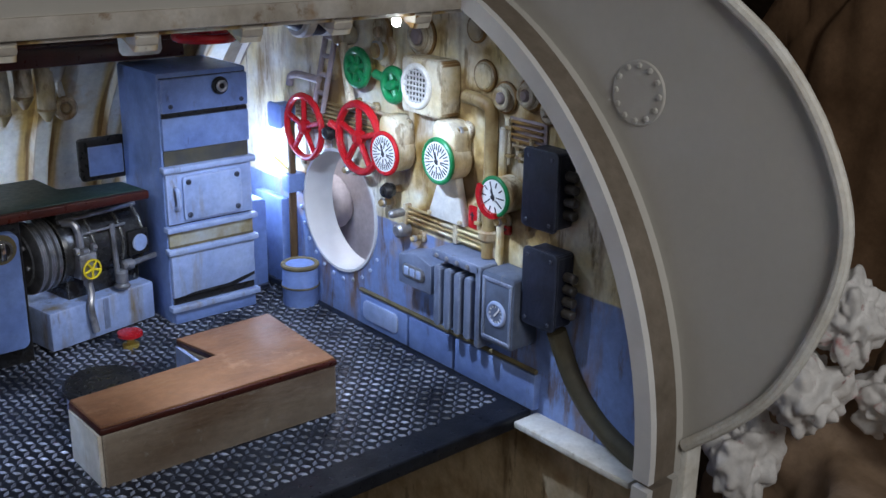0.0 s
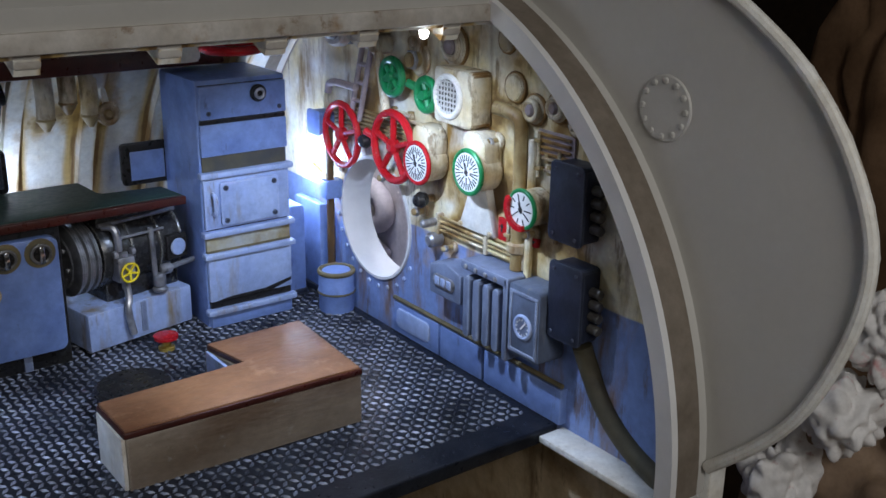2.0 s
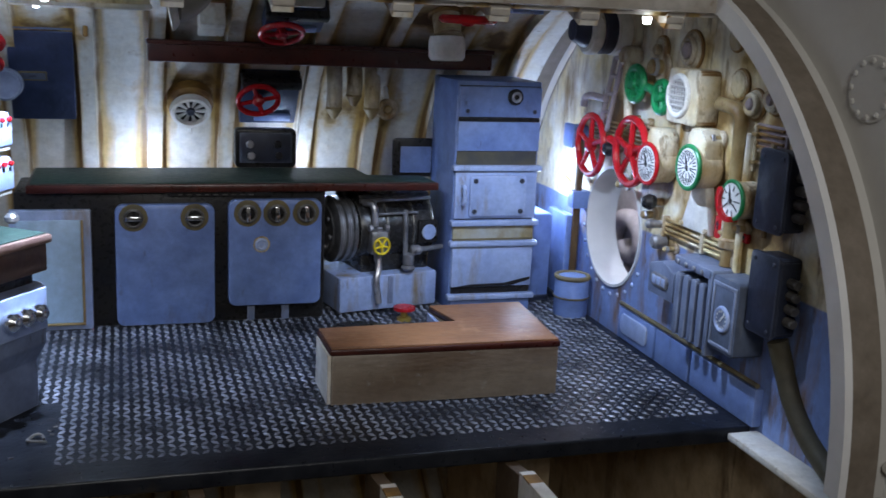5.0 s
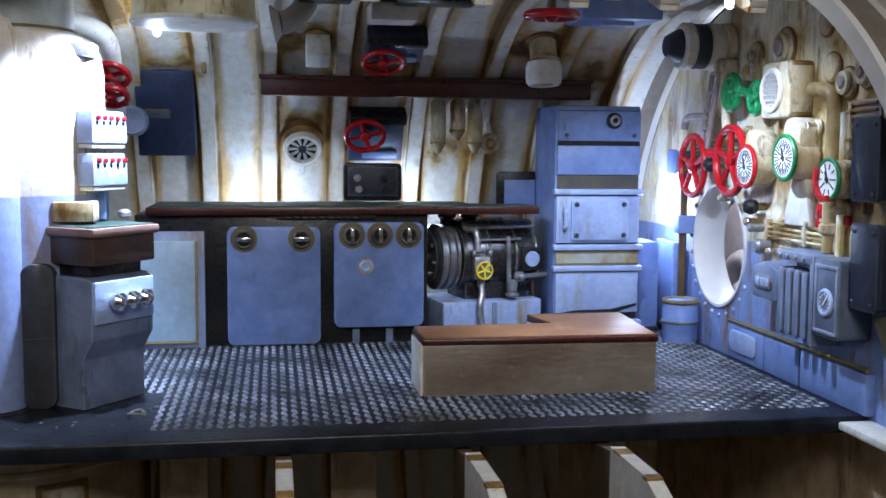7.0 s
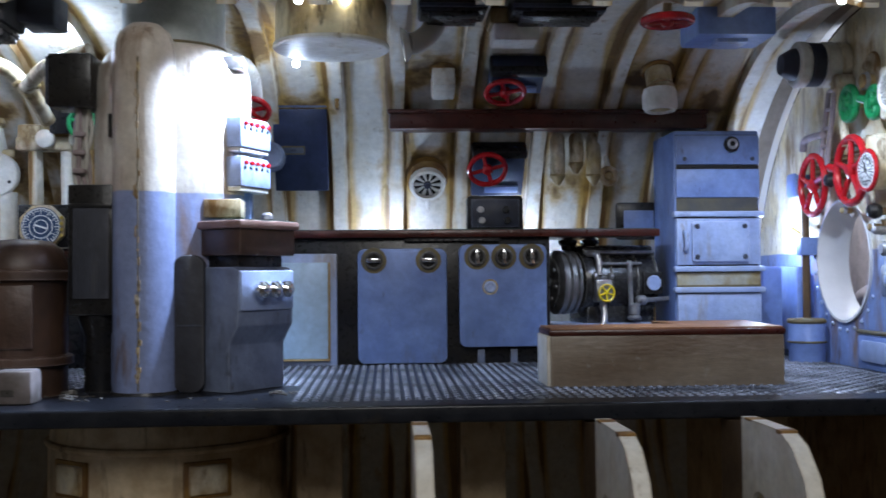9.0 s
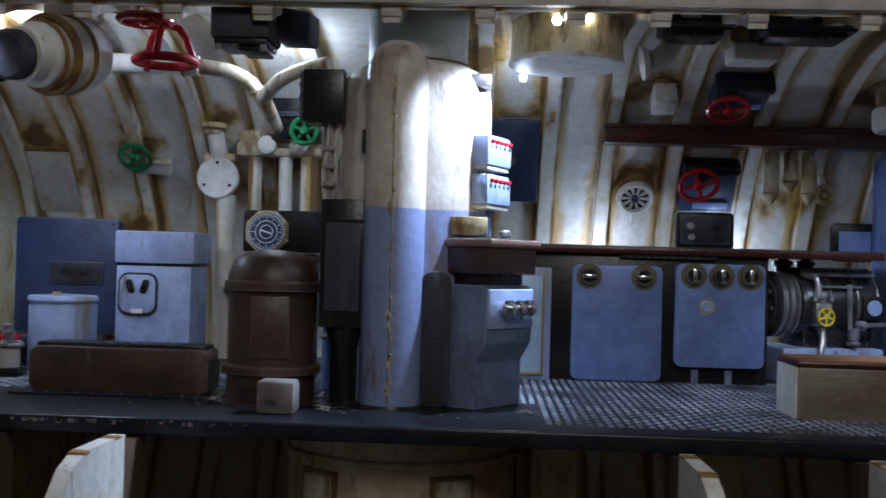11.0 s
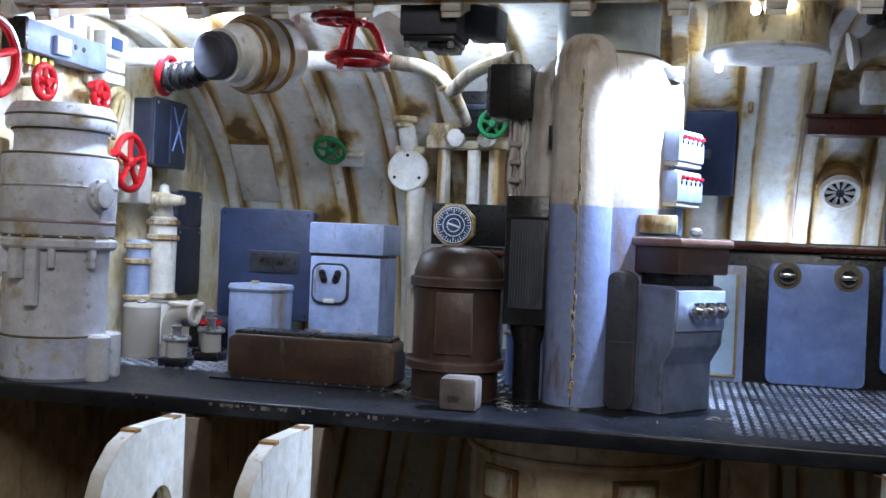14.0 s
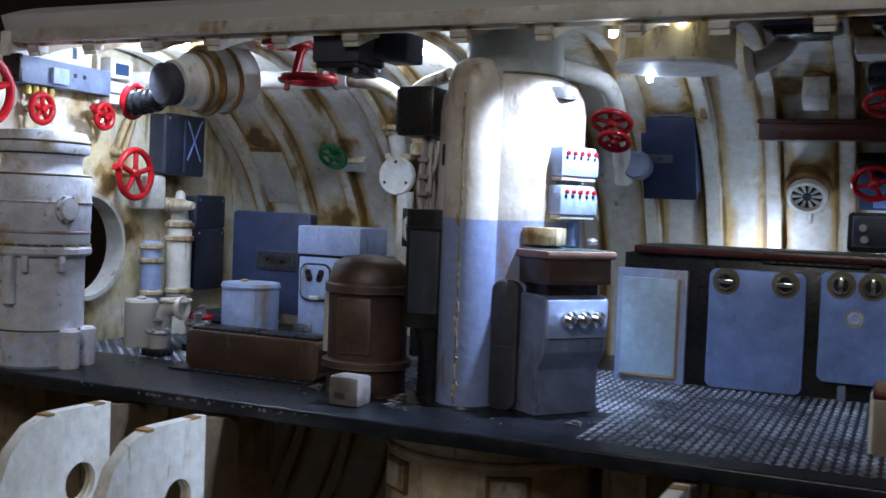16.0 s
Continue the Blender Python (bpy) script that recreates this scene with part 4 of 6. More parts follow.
part("stripe_panel", box(0.02, 1.2, 0.01, 0.08, 1.03, 1.24, 0.01), paint("ochre_stained_blue", (0.4, 0.42, 0.42), (0.32, 0.26, 0.11), 0.5, stain=(0.2, 0.13, 0.03), amount=0.6, streak=0.0), t, "pale strip between rusty lines")
for z in (1.035, 1.235):
    part("rust_line", box(0.02, 1.2, 0.004, 0.08, z - 0.015, z + 0.015, 0.004), KNOB_RUST, t)
part("lower_door", box(0.02, 1.2, -0.01, 0.08, 0.36, 0.93, 0.02), PALE, t)
part("grime_smear", prism([(0.1, 0.37), (0.9, 0.37), (1.18, 0.45), (1.18, 0.49), (0.8, 0.41), (0.3, 0.4)], -0.016, -0.008, "y", 0.0), BLACK, t, "black oily smear")
for z0, z1 in ((0.27, 0.35), (2.66, 2.71), (0.935, 0.975)):
    part("grimy_gap", box(0.03, 1.19, 0.02, 0.07, z0, z1, 0.0), BLACK, t, "black grimy gap")
part("foot_panel", box(0.03, 1.2, 0.0, 0.08, 0.0, 0.17, 0.02), BLUE, t)
cp = part("cover_plate", prism(rounded(0.22, 1.03, 1.37, 1.93, 0.04, 3), -0.05, 0.0, "y", 0.012), PALE, t)
for x, z in ((0.29, 1.86), (0.96, 1.86), (0.29, 1.44), (0.96, 1.44)):
    part("screw", cyl(0.035, 0, 0.03, "y", (x, -0.045, z), 12, 0.008), NAVY, cp)
part("handle", tube([(0.13, 0.0, 1.53), (0.13, -0.09, 1.55), (0.13, -0.09, 1.77), (0.13, 0.0, 1.79)], 0.03, 8), PALE, t)
k = part("lock", cyl(0.11, 0, 0.06, "y", (0.8, 0.0, 3.0), 24, 0.02), BLACK, t, "black round lock")
part("lock_ring", torus(0.055, 0.02, "y", (0.8, -0.08, 3.0), 20, 8), STEEL, k)
for x in (0.14, 1.1):
    part("drawer_screw", cyl(0.03, 0, 0.02, "y", (x, -0.0, 2.8), 12, 0.006), NAVY, t)
t = thing("side_locker", "plain blue low locker in the corner beside the cabinet", "locker", 7.9, 4.9, 0)
part("body", prism(rounded(0.0, 0.42, 0.0, 1.3, 0.06), 0, 0.6, "y", 0.02), BLUE, t)
part("base", box(-0.01, 0.43, -0.02, 0.6, 0, 0.08, 0.01), NAVY, t)
t = thing("corner_locker", "tall blue corner panel against the bulkhead", "panel", 8.47, 4.75, 0)
part("sheet", box(0, 0.14, 0, 0.7, 0, 1.3, 0.03), BLUE, t)
part("rail", box(-0.03, 0.15, -0.02, 0.72, 0, 0.1, 0.02), NAVY, t)

# ---- machinery beside the cabinet ----
PULLEY = paint("oily_dark_steel", (0.24, 0.24, 0.25), (0.07, 0.07, 0.072), 0.32, metal=0.6, scale=4.0, edge=(0.5, 0.5, 0.5), wear=0.5)
ENGINE = paint("chipped_black_engine_paint", (0.014, 0.014, 0.016), (0.03, 0.028, 0.026), 0.25, stain=(0.42, 0.41, 0.38), amount=0.22, streak=0.0, edge=(0.4, 0.39, 0.36), wear=0.35)
t = thing("motor", "black electric motor with a grooved steel pulley on a blue trough", "motor", 5.02, 5.02, 0, 12)
part("body", lathe([(0.3, 0.32), (0.43, 0.34), (0.46, 0.4), (0.46, 1.4), (0.4, 1.48), (0.2, 1.5)], 40, "x", (0, 0, 1.1)), ENGINE, t)
part("pulley", lathe([(0.14, -0.02), (0.36, -0.02), (0.46, 0.03), (0.46, 0.07), (0.42, 0.09), (0.42, 0.12), (0.46, 0.14), (0.46, 0.18), (0.42, 0.2), (0.42, 0.23), (0.45, 0.25), (0.45, 0.29), (0.3, 0.33)], 40, "x", (0, 0, 1.1)), PULLEY, t, "grooved dark steel pulley")
part("pulley_boss", cyl(0.1, -0.1, 0.0, "x", (0, 0, 1.1), 16, 0.02), ENGINE, t)
part("saddle", box(0.4, 1.45, -0.3, 0.4, 0.5, 0.8, 0.04), ENGINE, t)
part("top_cover", box(0.35, 1.45, -0.28, 0.35, 1.45, 1.62, 0.06), ENGINE, t)
for x in (0.72, 1.12, 1.42):
    part("strap", torus(0.465, 0.022, "x", (x, 0, 1.1), 36, 8), ENGINE, t, "raised strap with rubbed edges")
part("top_rail", tube([(0.36, -0.3, 1.52), (1.44, -0.3, 1.52)], 0.028, 8, 0), STEEL, t)
part("front_rail", tube([(0.5, -0.47, 1.36), (1.16, -0.47, 1.36)], 0.018, 8, 0), STEEL, t)
part("pulley_face", lathe([(0.12, -0.035), (0.33, -0.035), (0.35, -0.02), (0.35, 0.0)], 36, "x", (0, 0, 1.1)), PULLEY, t)
for k in range(6):
    a = radians(60 * k + 15)
    part("end_bolt", cyl(0.03, -0.06, -0.03, "x", (0, 0.24 * math.cos(a), 1.1 + 0.24 * math.sin(a)), 8, 0.008), STEEL, t)
for x in (0.42, 0.66):
    part("union_nut", cyl(0.05, -0.03, 0.03, "x", (x + 0.02, -0.5, 1.18), 8, 0.01), STEEL, t)
part("hex_union", join(cyl(0.075, 1.1, 1.18, "z", (0.56, -0.47, 0), 6, 0.01), cyl(0.06, 0.72, 0.82, "z", (0.56, -0.5, 0), 6, 0.01)), STEEL, t)
tr = part("trough", box(0.0, 1.48, -0.52, 0.5, 0.03, 0.52, 0.03), PALE, t, "pale blue trough with rust patches")
part("inset", box(0.72, 0.8, -0.535, -0.4, 0.1, 0.5, 0.01), SLATE, tr)
part("square_cap", box(1.18, 1.48, -0.5, -0.36, 0.92, 1.24, 0.02), BLACK, t)
part("cap_disc", cyl(0.11, 0, 0.03, "y", (1.33, -0.5, 1.08), 24, 0.01), PALE, t, "pale round cap")
part("feed_pipe", tube([(0.42, -0.3, 1.5), (0.52, -0.44, 1.5), (0.52, -0.46, 1.2)], 0.05, 10), STEEL, t)
part("valve_block", box(0.44, 0.68, -0.56, -0.36, 0.82, 1.14, 0.03), STEEL, t)
part("drain_pipe", tube([(0.56, -0.5, 0.8), (0.56, -0.55, 0.6), (0.5, -0.58, 0.48), (0.55, -0.6, 0.15)], 0.045, 10), STEEL, t, "pale bent drain pipe")
w = part("star_wheel_rim", torus(0.115, 0.014, "y", (0.57, -0.6, 0.95), 24, 8), YELLOW, t, "bright yellow star-shaped valve wheel")
for i in range(5):
    a = 2 * math.pi * i / 5
    part("star_spoke", tube([(0.57, -0.6, 0.95), (0.57 + 0.11 * math.cos(a + 0.3), -0.6, 0.95 - 0.11 * math.sin(a + 0.3))], 0.015, 6, 0), YELLOW, w)
part("rod", tube([(0.98, -0.46, 1.4), (0.98, -0.5, 0.75)], 0.035, 8, 0), STEEL, t)
part("coupling", join(cyl(0.08, 0.62, 0.8, "z", (1.02, -0.52, 0), 12), cyl(0.1, 0.56, 0.63, "z", (1.02, -0.52, 0), 12), cyl(0.07, 0, 0.16, "x", (1.05, -0.52, 0.84), 12)), STEEL, t)
part("cross_pipe", tube([(1.15, -0.52, 0.84), (1.6, -0.5, 0.86)], 0.035, 8, 0), STEEL, t)
for x in (0.28, 0.62):
    part("bottle_neck", lathe([(0.1, 1.5), (0.1, 1.62), (0.14, 1.66), (0.14, 1.7), (0.08, 1.72), (0.08, 1.78)], 16, "z", (x, 0.1, 0)), BLACK, t)
t = thing("floor_valve", "small floor valve with a red round wheel", "valve", 5.95, 4.2, 0)
part("body", lathe([(0.1, 0), (0.1, 0.04), (0.05, 0.06), (0.05, 0.12), (0.07, 0.14)], 14), GOLD, t)
part("wheel", lathe([(0.06, 0.13), (0.15, 0.15), (0.15, 0.19), (0.05, 0.2)], 20), RED, t)
t = wall_box("instrument_display", "black framed blue instrument panel behind the desk", "panel", front(6.4, 5.75, 2.0), 0.6, 0.52, 0.12, BLACK)
part("pane", box(-0.2, 0.26, -0.22, 0.16, 0.11, 0.13, 0.01), BLUE, t, "bright blue pane")

# ---- L-shaped bench ----
t = thing("l_shaped_bench", "L-shaped wooden bench with an orange-brown top and grey wood sides", "bench")
L_PLAN = [(4.38, 1.33), (6.94, 1.25), (7.04, 2.78), (5.85, 2.76), (5.98, 2.1), (4.37, 2.05)]
part("side", prism([(x + 0.02 * (1 if x < 5.5 else -1), y) for x, y in L_PLAN], 0.0, 0.55, "z", 0.015), WOOD_SIDE, t, "grey-brown bare wood sides")
part("top", prism(L_PLAN, 0.545, 0.615, "z", 0.02), WOOD_EDGE, t, "dark red edge of the bench top")
part("top_sheet", prism([(5.6 + (x - 5.6) * 0.985, 1.95 + (y - 1.95) * 0.97) for x, y in L_PLAN], 0.6, 0.637, "z", 0.012), WOOD_TOP, t, "orange-brown varnished top")
part("end_board", prism([(1.35, 0.01), (2.03, 0.01), (2.03, 0.55), (1.35, 0.55)], 4.36, 4.4, "x", 0.008), WHITE, t, "pale painted end")
part("inner_end", prism([(2.16, 0.01), (2.74, 0.01), (2.74, 0.55), (2.16, 0.55)], 5.83, 5.87, "x", 0.008), PALE, t, "pale painted end")
t = thing("round_stool", "low round stool with a black flat top", "stool", 5.07, 2.92, 0)
part("seat", cyl(0.42, 0.2, 0.3, "z", (0, 0, 0), 36, 0.03), BLACK, t)
part("body", lathe([(0.38, 0), (0.38, 0.2)], 32), PALE, t)

# ---- desk, lockers under it ----
t = thing("desk", "long desk with a dark green top and red-brown edge", "desk")
D_PLAN = [(1.25, 4.36), (6.43, 4.42), (6.36, 4.95), (5.6, 5.05), (5.55, 5.75), (1.25, 5.75)]
part("top_edge", prism(D_PLAN, 1.73, 1.835, "z", 0.02), WOOD_EDGE, t, "red-brown wooden edge")
part("top_sheet", prism([(3.85 + (x - 3.85) * 0.985, 5.05 + (y - 5.05) * 0.9) for x, y in D_PLAN], 1.83, 1.845, "z", 0.004), GREEN_TOP, t, "dark green linoleum")
part("edge_strip", box(2.9, 4.2, 4.43, 4.47, 1.68, 1.725, 0.0), BLACK, t, "black strip with pale dashes")
for k in range(9):
    part("dash", box(3.02 + 0.11 * k, 3.08 + 0.11 * k, 4.422, 4.432, 1.69, 1.702, 0.0), SCRAP, t)
# solid black fill that draws the shade behind the lockers
part("carcass", box(1.1, 4.9, 4.5, 5.6, 0.0, 1.73, 0.01), BLACK, t, "carcass filled black as the shade under the desk")


def locker(x0, x1, z0, z1, label, knobs, upright, rust=True, r=0.1):
    t = thing("locker", label, "locker", (x0 + x1) / 2, 4.38, 0, group="lockers under the desk")
    w = (x1 - x0) / 2
    door = part("door", prism(rounded(-w, w, z0, z1, r), 0, 0.16, "y", 0.025), BLUE, t)
    for kx, kz in knobs:
        kx -= (x0 + x1) / 2
        if rust:
            part("rust_patch", cyl(0.175, 0, 0.008, "y", (kx, 0.002, kz), 20, 0.002), KNOB_RUST, door, "ochre rust bloom")
        kb = part("knob", cyl(0.115, 0, 0.05, "y", (kx, 0.0, kz), 24, 0.015), BLACK, door, "black round knob")
        part("knob_ring", torus(0.105, 0.018, "y", (kx, -0.045, kz), 24, 8), SCRAP, kb)
        a, b = (0.03, 0.1) if upright else (0.1, 0.03)
        part("pointer", box(kx - a, kx + a, -0.11, -0.03, kz - b, kz + b, 0.012), CHROME, kb, "bright metal pointer")
    return t


t = locker(2.26, 3.47, 0.02, 1.58, "blue rounded locker door with two black knobs", ((2.48, 1.42), (3.22, 1.42)), False)
t = locker(3.64, 4.84, 0.23, 1.63, "blue rounded locker door with three black knobs and a screw", ((3.88, 1.46), (4.25, 1.46), (4.63, 1.46)), True)
part("screw_cap", join(torus(0.06, 0.025, "y", (-0.18, -0.01, 1.05), 20, 8), cyl(0.04, 0, 0.02, "y", (-0.18, 0, 1.05), 12, 0.005)), PALE, t)
part("rust_patch", cyl(0.11, 0, 0.008, "y", (-0.18, 0.002, 1.05), 18, 0.002), RUSTY, t)
for x in (-0.3, 0.15):
    part("foot", box(x - 0.05, x + 0.05, 0.1, 0.2, 0.0, 0.2, 0.015), SLATE, t)
t = thing("framed_locker", "pale blue framed locker door with a rusty lower edge", "locker", 1.52, 4.38, 0, group="lockers under the desk")
part("frame", box(-0.48, 0.46, 0.02, 0.16, 0.0, 1.52, 0.02), PALE, t)
part("door", box(-0.4, 0.34, -0.02, 0.05, 0.1, 1.4, 0.015), paint("sky_blue_paint", (0.42, 0.58, 0.74), (0.36, 0.5, 0.66), 0.4), t, "light sky-blue door")
part("edge_trim", join(box(0.34, 0.37, -0.025, 0.04, 0.1, 1.4, 0.005), box(-0.4, 0.37, -0.025, 0.04, 0.07, 0.1, 0.005)), OCHRE, t)

# ---- back wall above the desk ----
t = thing("shelf", "long dark red-brown wooden shelf on the curved hull", "shelf", 2.7, 5.0, 3.3)
part("front_board", box(0, 4.6, 0, 0.12, 0, 0.27, 0.03), WOOD_EDGE, t)
part("board", box(0.02, 4.58, 0.1, 0.55, 0.02, 0.1, 0.01), WOOD_EDGE, t)
part("top_bead", box(-0.02, 4.62, -0.03, 0.13, 0.22, 0.28, 0.02), WOOD_EDGE, t)

t = mounted("wall_cabinet", "flat navy blue wall cabinet with a small label plate", "cabinet", front(1.42, 5.46, 3.17) @ Matrix.Rotation(radians(22), 4, "X"))
part("case", box(-0.38, 0.38, -0.72, 0.6, -0.35, 0.0, 0.02), DEEP, t)
part("lid", box(-0.39, 0.39, -0.73, 0.5, 0.0, 0.05, 0.02), DEEP, t)
part("label_plate", box(-0.28, 0.06, -0.17, -0.04, 0.05, 0.06, 0.004), KNOB_RUST, t, "small brass-edged label plate")
part("label_field", box(-0.26, 0.04, -0.15, -0.06, 0.06, 0.066, 0.002), NAVY, t)
part("hood", box(-0.4, 0.4, 0.52, 0.72, -0.3, 0.06, 0.03), SLATE, t)
t = mounted("frame_block", "cream block between the frames with a rusty edge", "block", front(1.5, 4.85, 4.08))
part("block", box(-0.44, 0.44, -0.2, 0.24, -0.3, 0.0, 0.05), WHITE, t)
part("rusty_side", box(0.44, 0.5, -0.5, 0.2, -0.3, -0.04, 0.02), DARK_RUST, t)

t = mounted("vent", "round white ventilator with a grey fan grille and rust halo", "vent", around(3.28, 36, 0.0))
part("socket", cyl(0.31, -0.15, 0.2, "z", (0, 0.05, 0), 32, 0.04), DARK_RUST, t, "dark rusty socket")
part("ring", lathe([(0.27, 0.0), (0.28, 0.22), (0.265, 0.29), (0.215, 0.29), (0.205, 0.2)], 36), WHITE, t)
part("back", cyl(0.22, 0.18, 0.22, "z", (0, 0, 0), 28, 0.01), BLACK, t)
for i in range(10):
    a = 2 * math.pi * i / 10
    part("vane", moved(prism([(0.05, -0.012), (0.2, -0.032), (0.205, 0.028), (0.05, 0.008)], 0.22, 0.245, "z", 0.004), Matrix.Rotation(a, 4, "Z")), GREY, t)
part("hub", cyl(0.06, 0.2, 0.28, "z", (0, 0, 0), 14, 0.01), NAVY, t)
part("drain", tube([(0.02, -0.32, 0.05), (0.02, -0.6, 0.02)], 0.04, 8, 0), WHITE, t)

for x, z, w, h, deg, lab in ((4.34, 2.95, 0.78, 0.85, 39, "navy valve panel with a black hood"), (4.45, 3.95, 0.74, 0.62, 65, "navy valve panel high on the hull")):
    t = mounted("valve_station", lab, "panel", around(x, deg, 0.05), "navy valve panels")
    part("plate", box(-w / 2, w / 2, -h / 2, h / 2, 0, 0.2, 0.02), DEEP, t)
    part("hood", box(-w / 2 - 0.02, w / 2 + 0.02, h / 2 - 0.14, h / 2, 0, 0.28, 0.03), BLACK, t)
    part("slot", box(-w / 4, w / 2 - 0.08, -h / 2 + 0.08, -h / 2 + 0.2, 0.2, 0.24, 0.01), BLUE, t)
hand_wheel(around(4.16, 41, 0.25), 0.27, RED, "glossy red hand wheel on the navy panel", RW, 4, 0.038, 0.12, base=NAVY)
hand_wheel(around(4.3, 63, 0.22), 0.26, RED, "glossy red hand wheel above the shelf", RW, 4, 0.038, 0.13, base=NAVY)
t = mounted("switchboard", "black switch panel with four small knobs", "switch panel", front(4.27, 5.85, 2.12))
part("case", prism(rounded(-0.42, 0.42, -0.27, 0.27, 0.06, 3), 0, 0.22, "z", 0.02), BLACK, t)
part("face", box(-0.36, 0.36, -0.2, 0.22, 0.22, 0.235, 0.005), NAVY, t)
for i, (x, y) in enumerate(((-0.22, 0.06), (-0.2, -0.1), (0.16, 0.06), (0.18, -0.1))):
    part("knob", cyl(0.055, 0.23, 0.28, "z", (x, y, 0), 14, 0.012), STEEL if i < 2 else BLACK, t)
for x, z in ((3.45, 3.85),):
    t = mounted("lamp_socket", "white square socket with a rusty back on the hull", "socket", around(x, 63, 0))
    t.scale = (0.82, 0.8, 0.8)
    part("back", cyl(0.24, 0, 0.06, "z", (0, 0.06, 0), 24, 0.02), DARK_RUST, t, "rust-brown backing")
    part("block", box(-0.19, 0.19, -0.24, 0.2, 0.02, 0.42, 0.03), WHITE, t)
t = mounted("bulkhead_lamp", "white stub lamp with a stained brown mouth", "lamp", around(6.45, 64, 0))
t.scale = (0.8, 0.8, 0.82)
part("base", cyl(0.3, 0, 0.06, "z", (0, 0, 0), 28, 0.02), DARK_RUST, t)
part("neck", lathe([(0.23, 0.05), (0.22, 0.35), (0.27, 0.42)], 28), RUSTY, t)
part("head", moved(lathe([(0.27, 0.0), (0.3, 0.08), (0.3, 0.32), (0.26, 0.38), (0.2, 0.38), (0.18, 0.3)], 28), at(0, -0.05, 0.38, 20)), WHITE, t)
part("mouth", moved(cyl(0.19, 0.3, 0.35, "z", (0, 0, 0), 20, 0.01), at(0, -0.05, 0.38, 20)), OCHRE, t)
for x, z0, z1 in ((5.22, 2.62, 3.35), (5.5, 2.8, 3.35), (5.76, 2.62, 3.35)):
    t = thing("wall_pipe", "short cream pipe with a rusty pointed end", "pipe", x, 5.62, 0, group="short pipes on the hull")
    part("pipe", tube([(0, 0.1, z1), (0, 0, (z0 + z1) / 2), (0, 0.05, z0 + 0.08)], 0.11, 12), RUSTY, t)
    part("tip", lathe([(0.03, z0 - 0.08), (0.12, z0 + 0.06), (0.1, z0 + 0.12)], 14, "z", (0, 0.05, 0)), OCHRE, t)
t = mounted("pipe_eye", "small round pipe eye with a rust ring", "fitting", front(5.99, 5.72, 2.68))
part("ring", torus(0.11, 0.045, "z", (0, 0, 0.05), 20, 8), RUSTY, t)
part("arm", tube([(0, 0.1, 0), (-0.05, 0.5, -0.1)], 0.045, 8, 0), WHITE, t)
part("boss", cyl(0.06, -0.2, 0.08, "z", (0, 0, 0), 12, 0.02), OCHRE, t)

# ---- ceiling fittings ----
DRUM = paint("blotchy_drum_paint", (0.74, 0.66, 0.44), (0.54, 0.38, 0.12), 0.42, scale=2.0, stain=(0.12, 0.06, 0.015), amount=0.66, streak=0.6)
t = thing("ceiling_drum", "short wide ochre-stained ceiling drum with a flat pale underside", "drum", 2.0, 2.9, 3.98)
part("side", lathe([(0.7, 0.0), (0.68, 0.04), (0.67, 0.55)], 48), DRUM, t, "blotchy ochre sides")
part("underside", lathe([(0.0, -0.02), (0.69, -0.02), (0.71, 0.0), (0.7, 0.04)], 48), WHITE, t, "flat pale underside")
t = thing("voice_tube", "grey bent voice tube with a white flared mouth", "tube", 2.95, 2.7, 0)
part("pipe", tube([(0.35, 0.2, 4.45), (0.3, 0.1, 4.2), (0.1, -0.05, 4.0), (-0.02, -0.1, 3.98)], 0.13, 14), GREY, t)
part("mouth", moved(lathe([(0.13, 0), (0.2, 0.06), (0.21, 0.09), (0.13, 0.08)], 28), at(0, -0.1, 3.98, 0, -100, 0)), WHITE, t, "white flared mouth")
for x, w in ((3.45, 0.8), (4.7, 1.1)):
    t = thing("ceiling_case", "flat black case under the deckhead", "case", x, 2.5, 4.26, group="black ceiling cases")
    part("case", box(-w / 2, w / 2, -0.3, 0.3, 0.02, 0.3, 0.04), BLACK, t)
    part("lid", box(-w / 2 + 0.1, w / 2 - 0.1, -0.26, 0.26, -0.04, 0.03, 0.03), BLACK, t)
    part("front_rib", box(-w / 2 - 0.01, w / 2 + 0.01, -0.32, -0.29, 0.06, 0.11, 0.01), NAVY, t)
    part("mount_block", box(-0.2, 0.02, -0.36, -0.28, 0.16, 0.3, 0.02), TRIM, t, "off-white mounting block")
t = thing("ceiling_block", "white block with a rust-stained top under the deckhead", "block", 4.25, 3.0, 4.06)
part("block", box(-0.28, 0.28, -0.25, 0.25, 0, 0.22, 0.04), WHITE, t)
part("bracket", box(-0.32, 0.3, -0.2, 0.3, 0.22, 0.42, 0.03), OCHRE, t)
t = thing("ceiling_box", "plain blue instrument box hung from the deckhead", "box", 7.0, 3.2, 4.1)
part("body", box(-0.5, 0.5, -0.4, 0.4, 0.05, 0.45, 0.04), BLUE, t)
part("base", box(-0.2, 0.2, -0.2, 0.2, 0.0, 0.06, 0.01), PALE, t)
hand_wheel(pose(5.79, 1.6, 4.22, 180), 0.26, RED, "glossy red hand wheel hung under the deckhead", RW, 4, 0.045, 0.2)
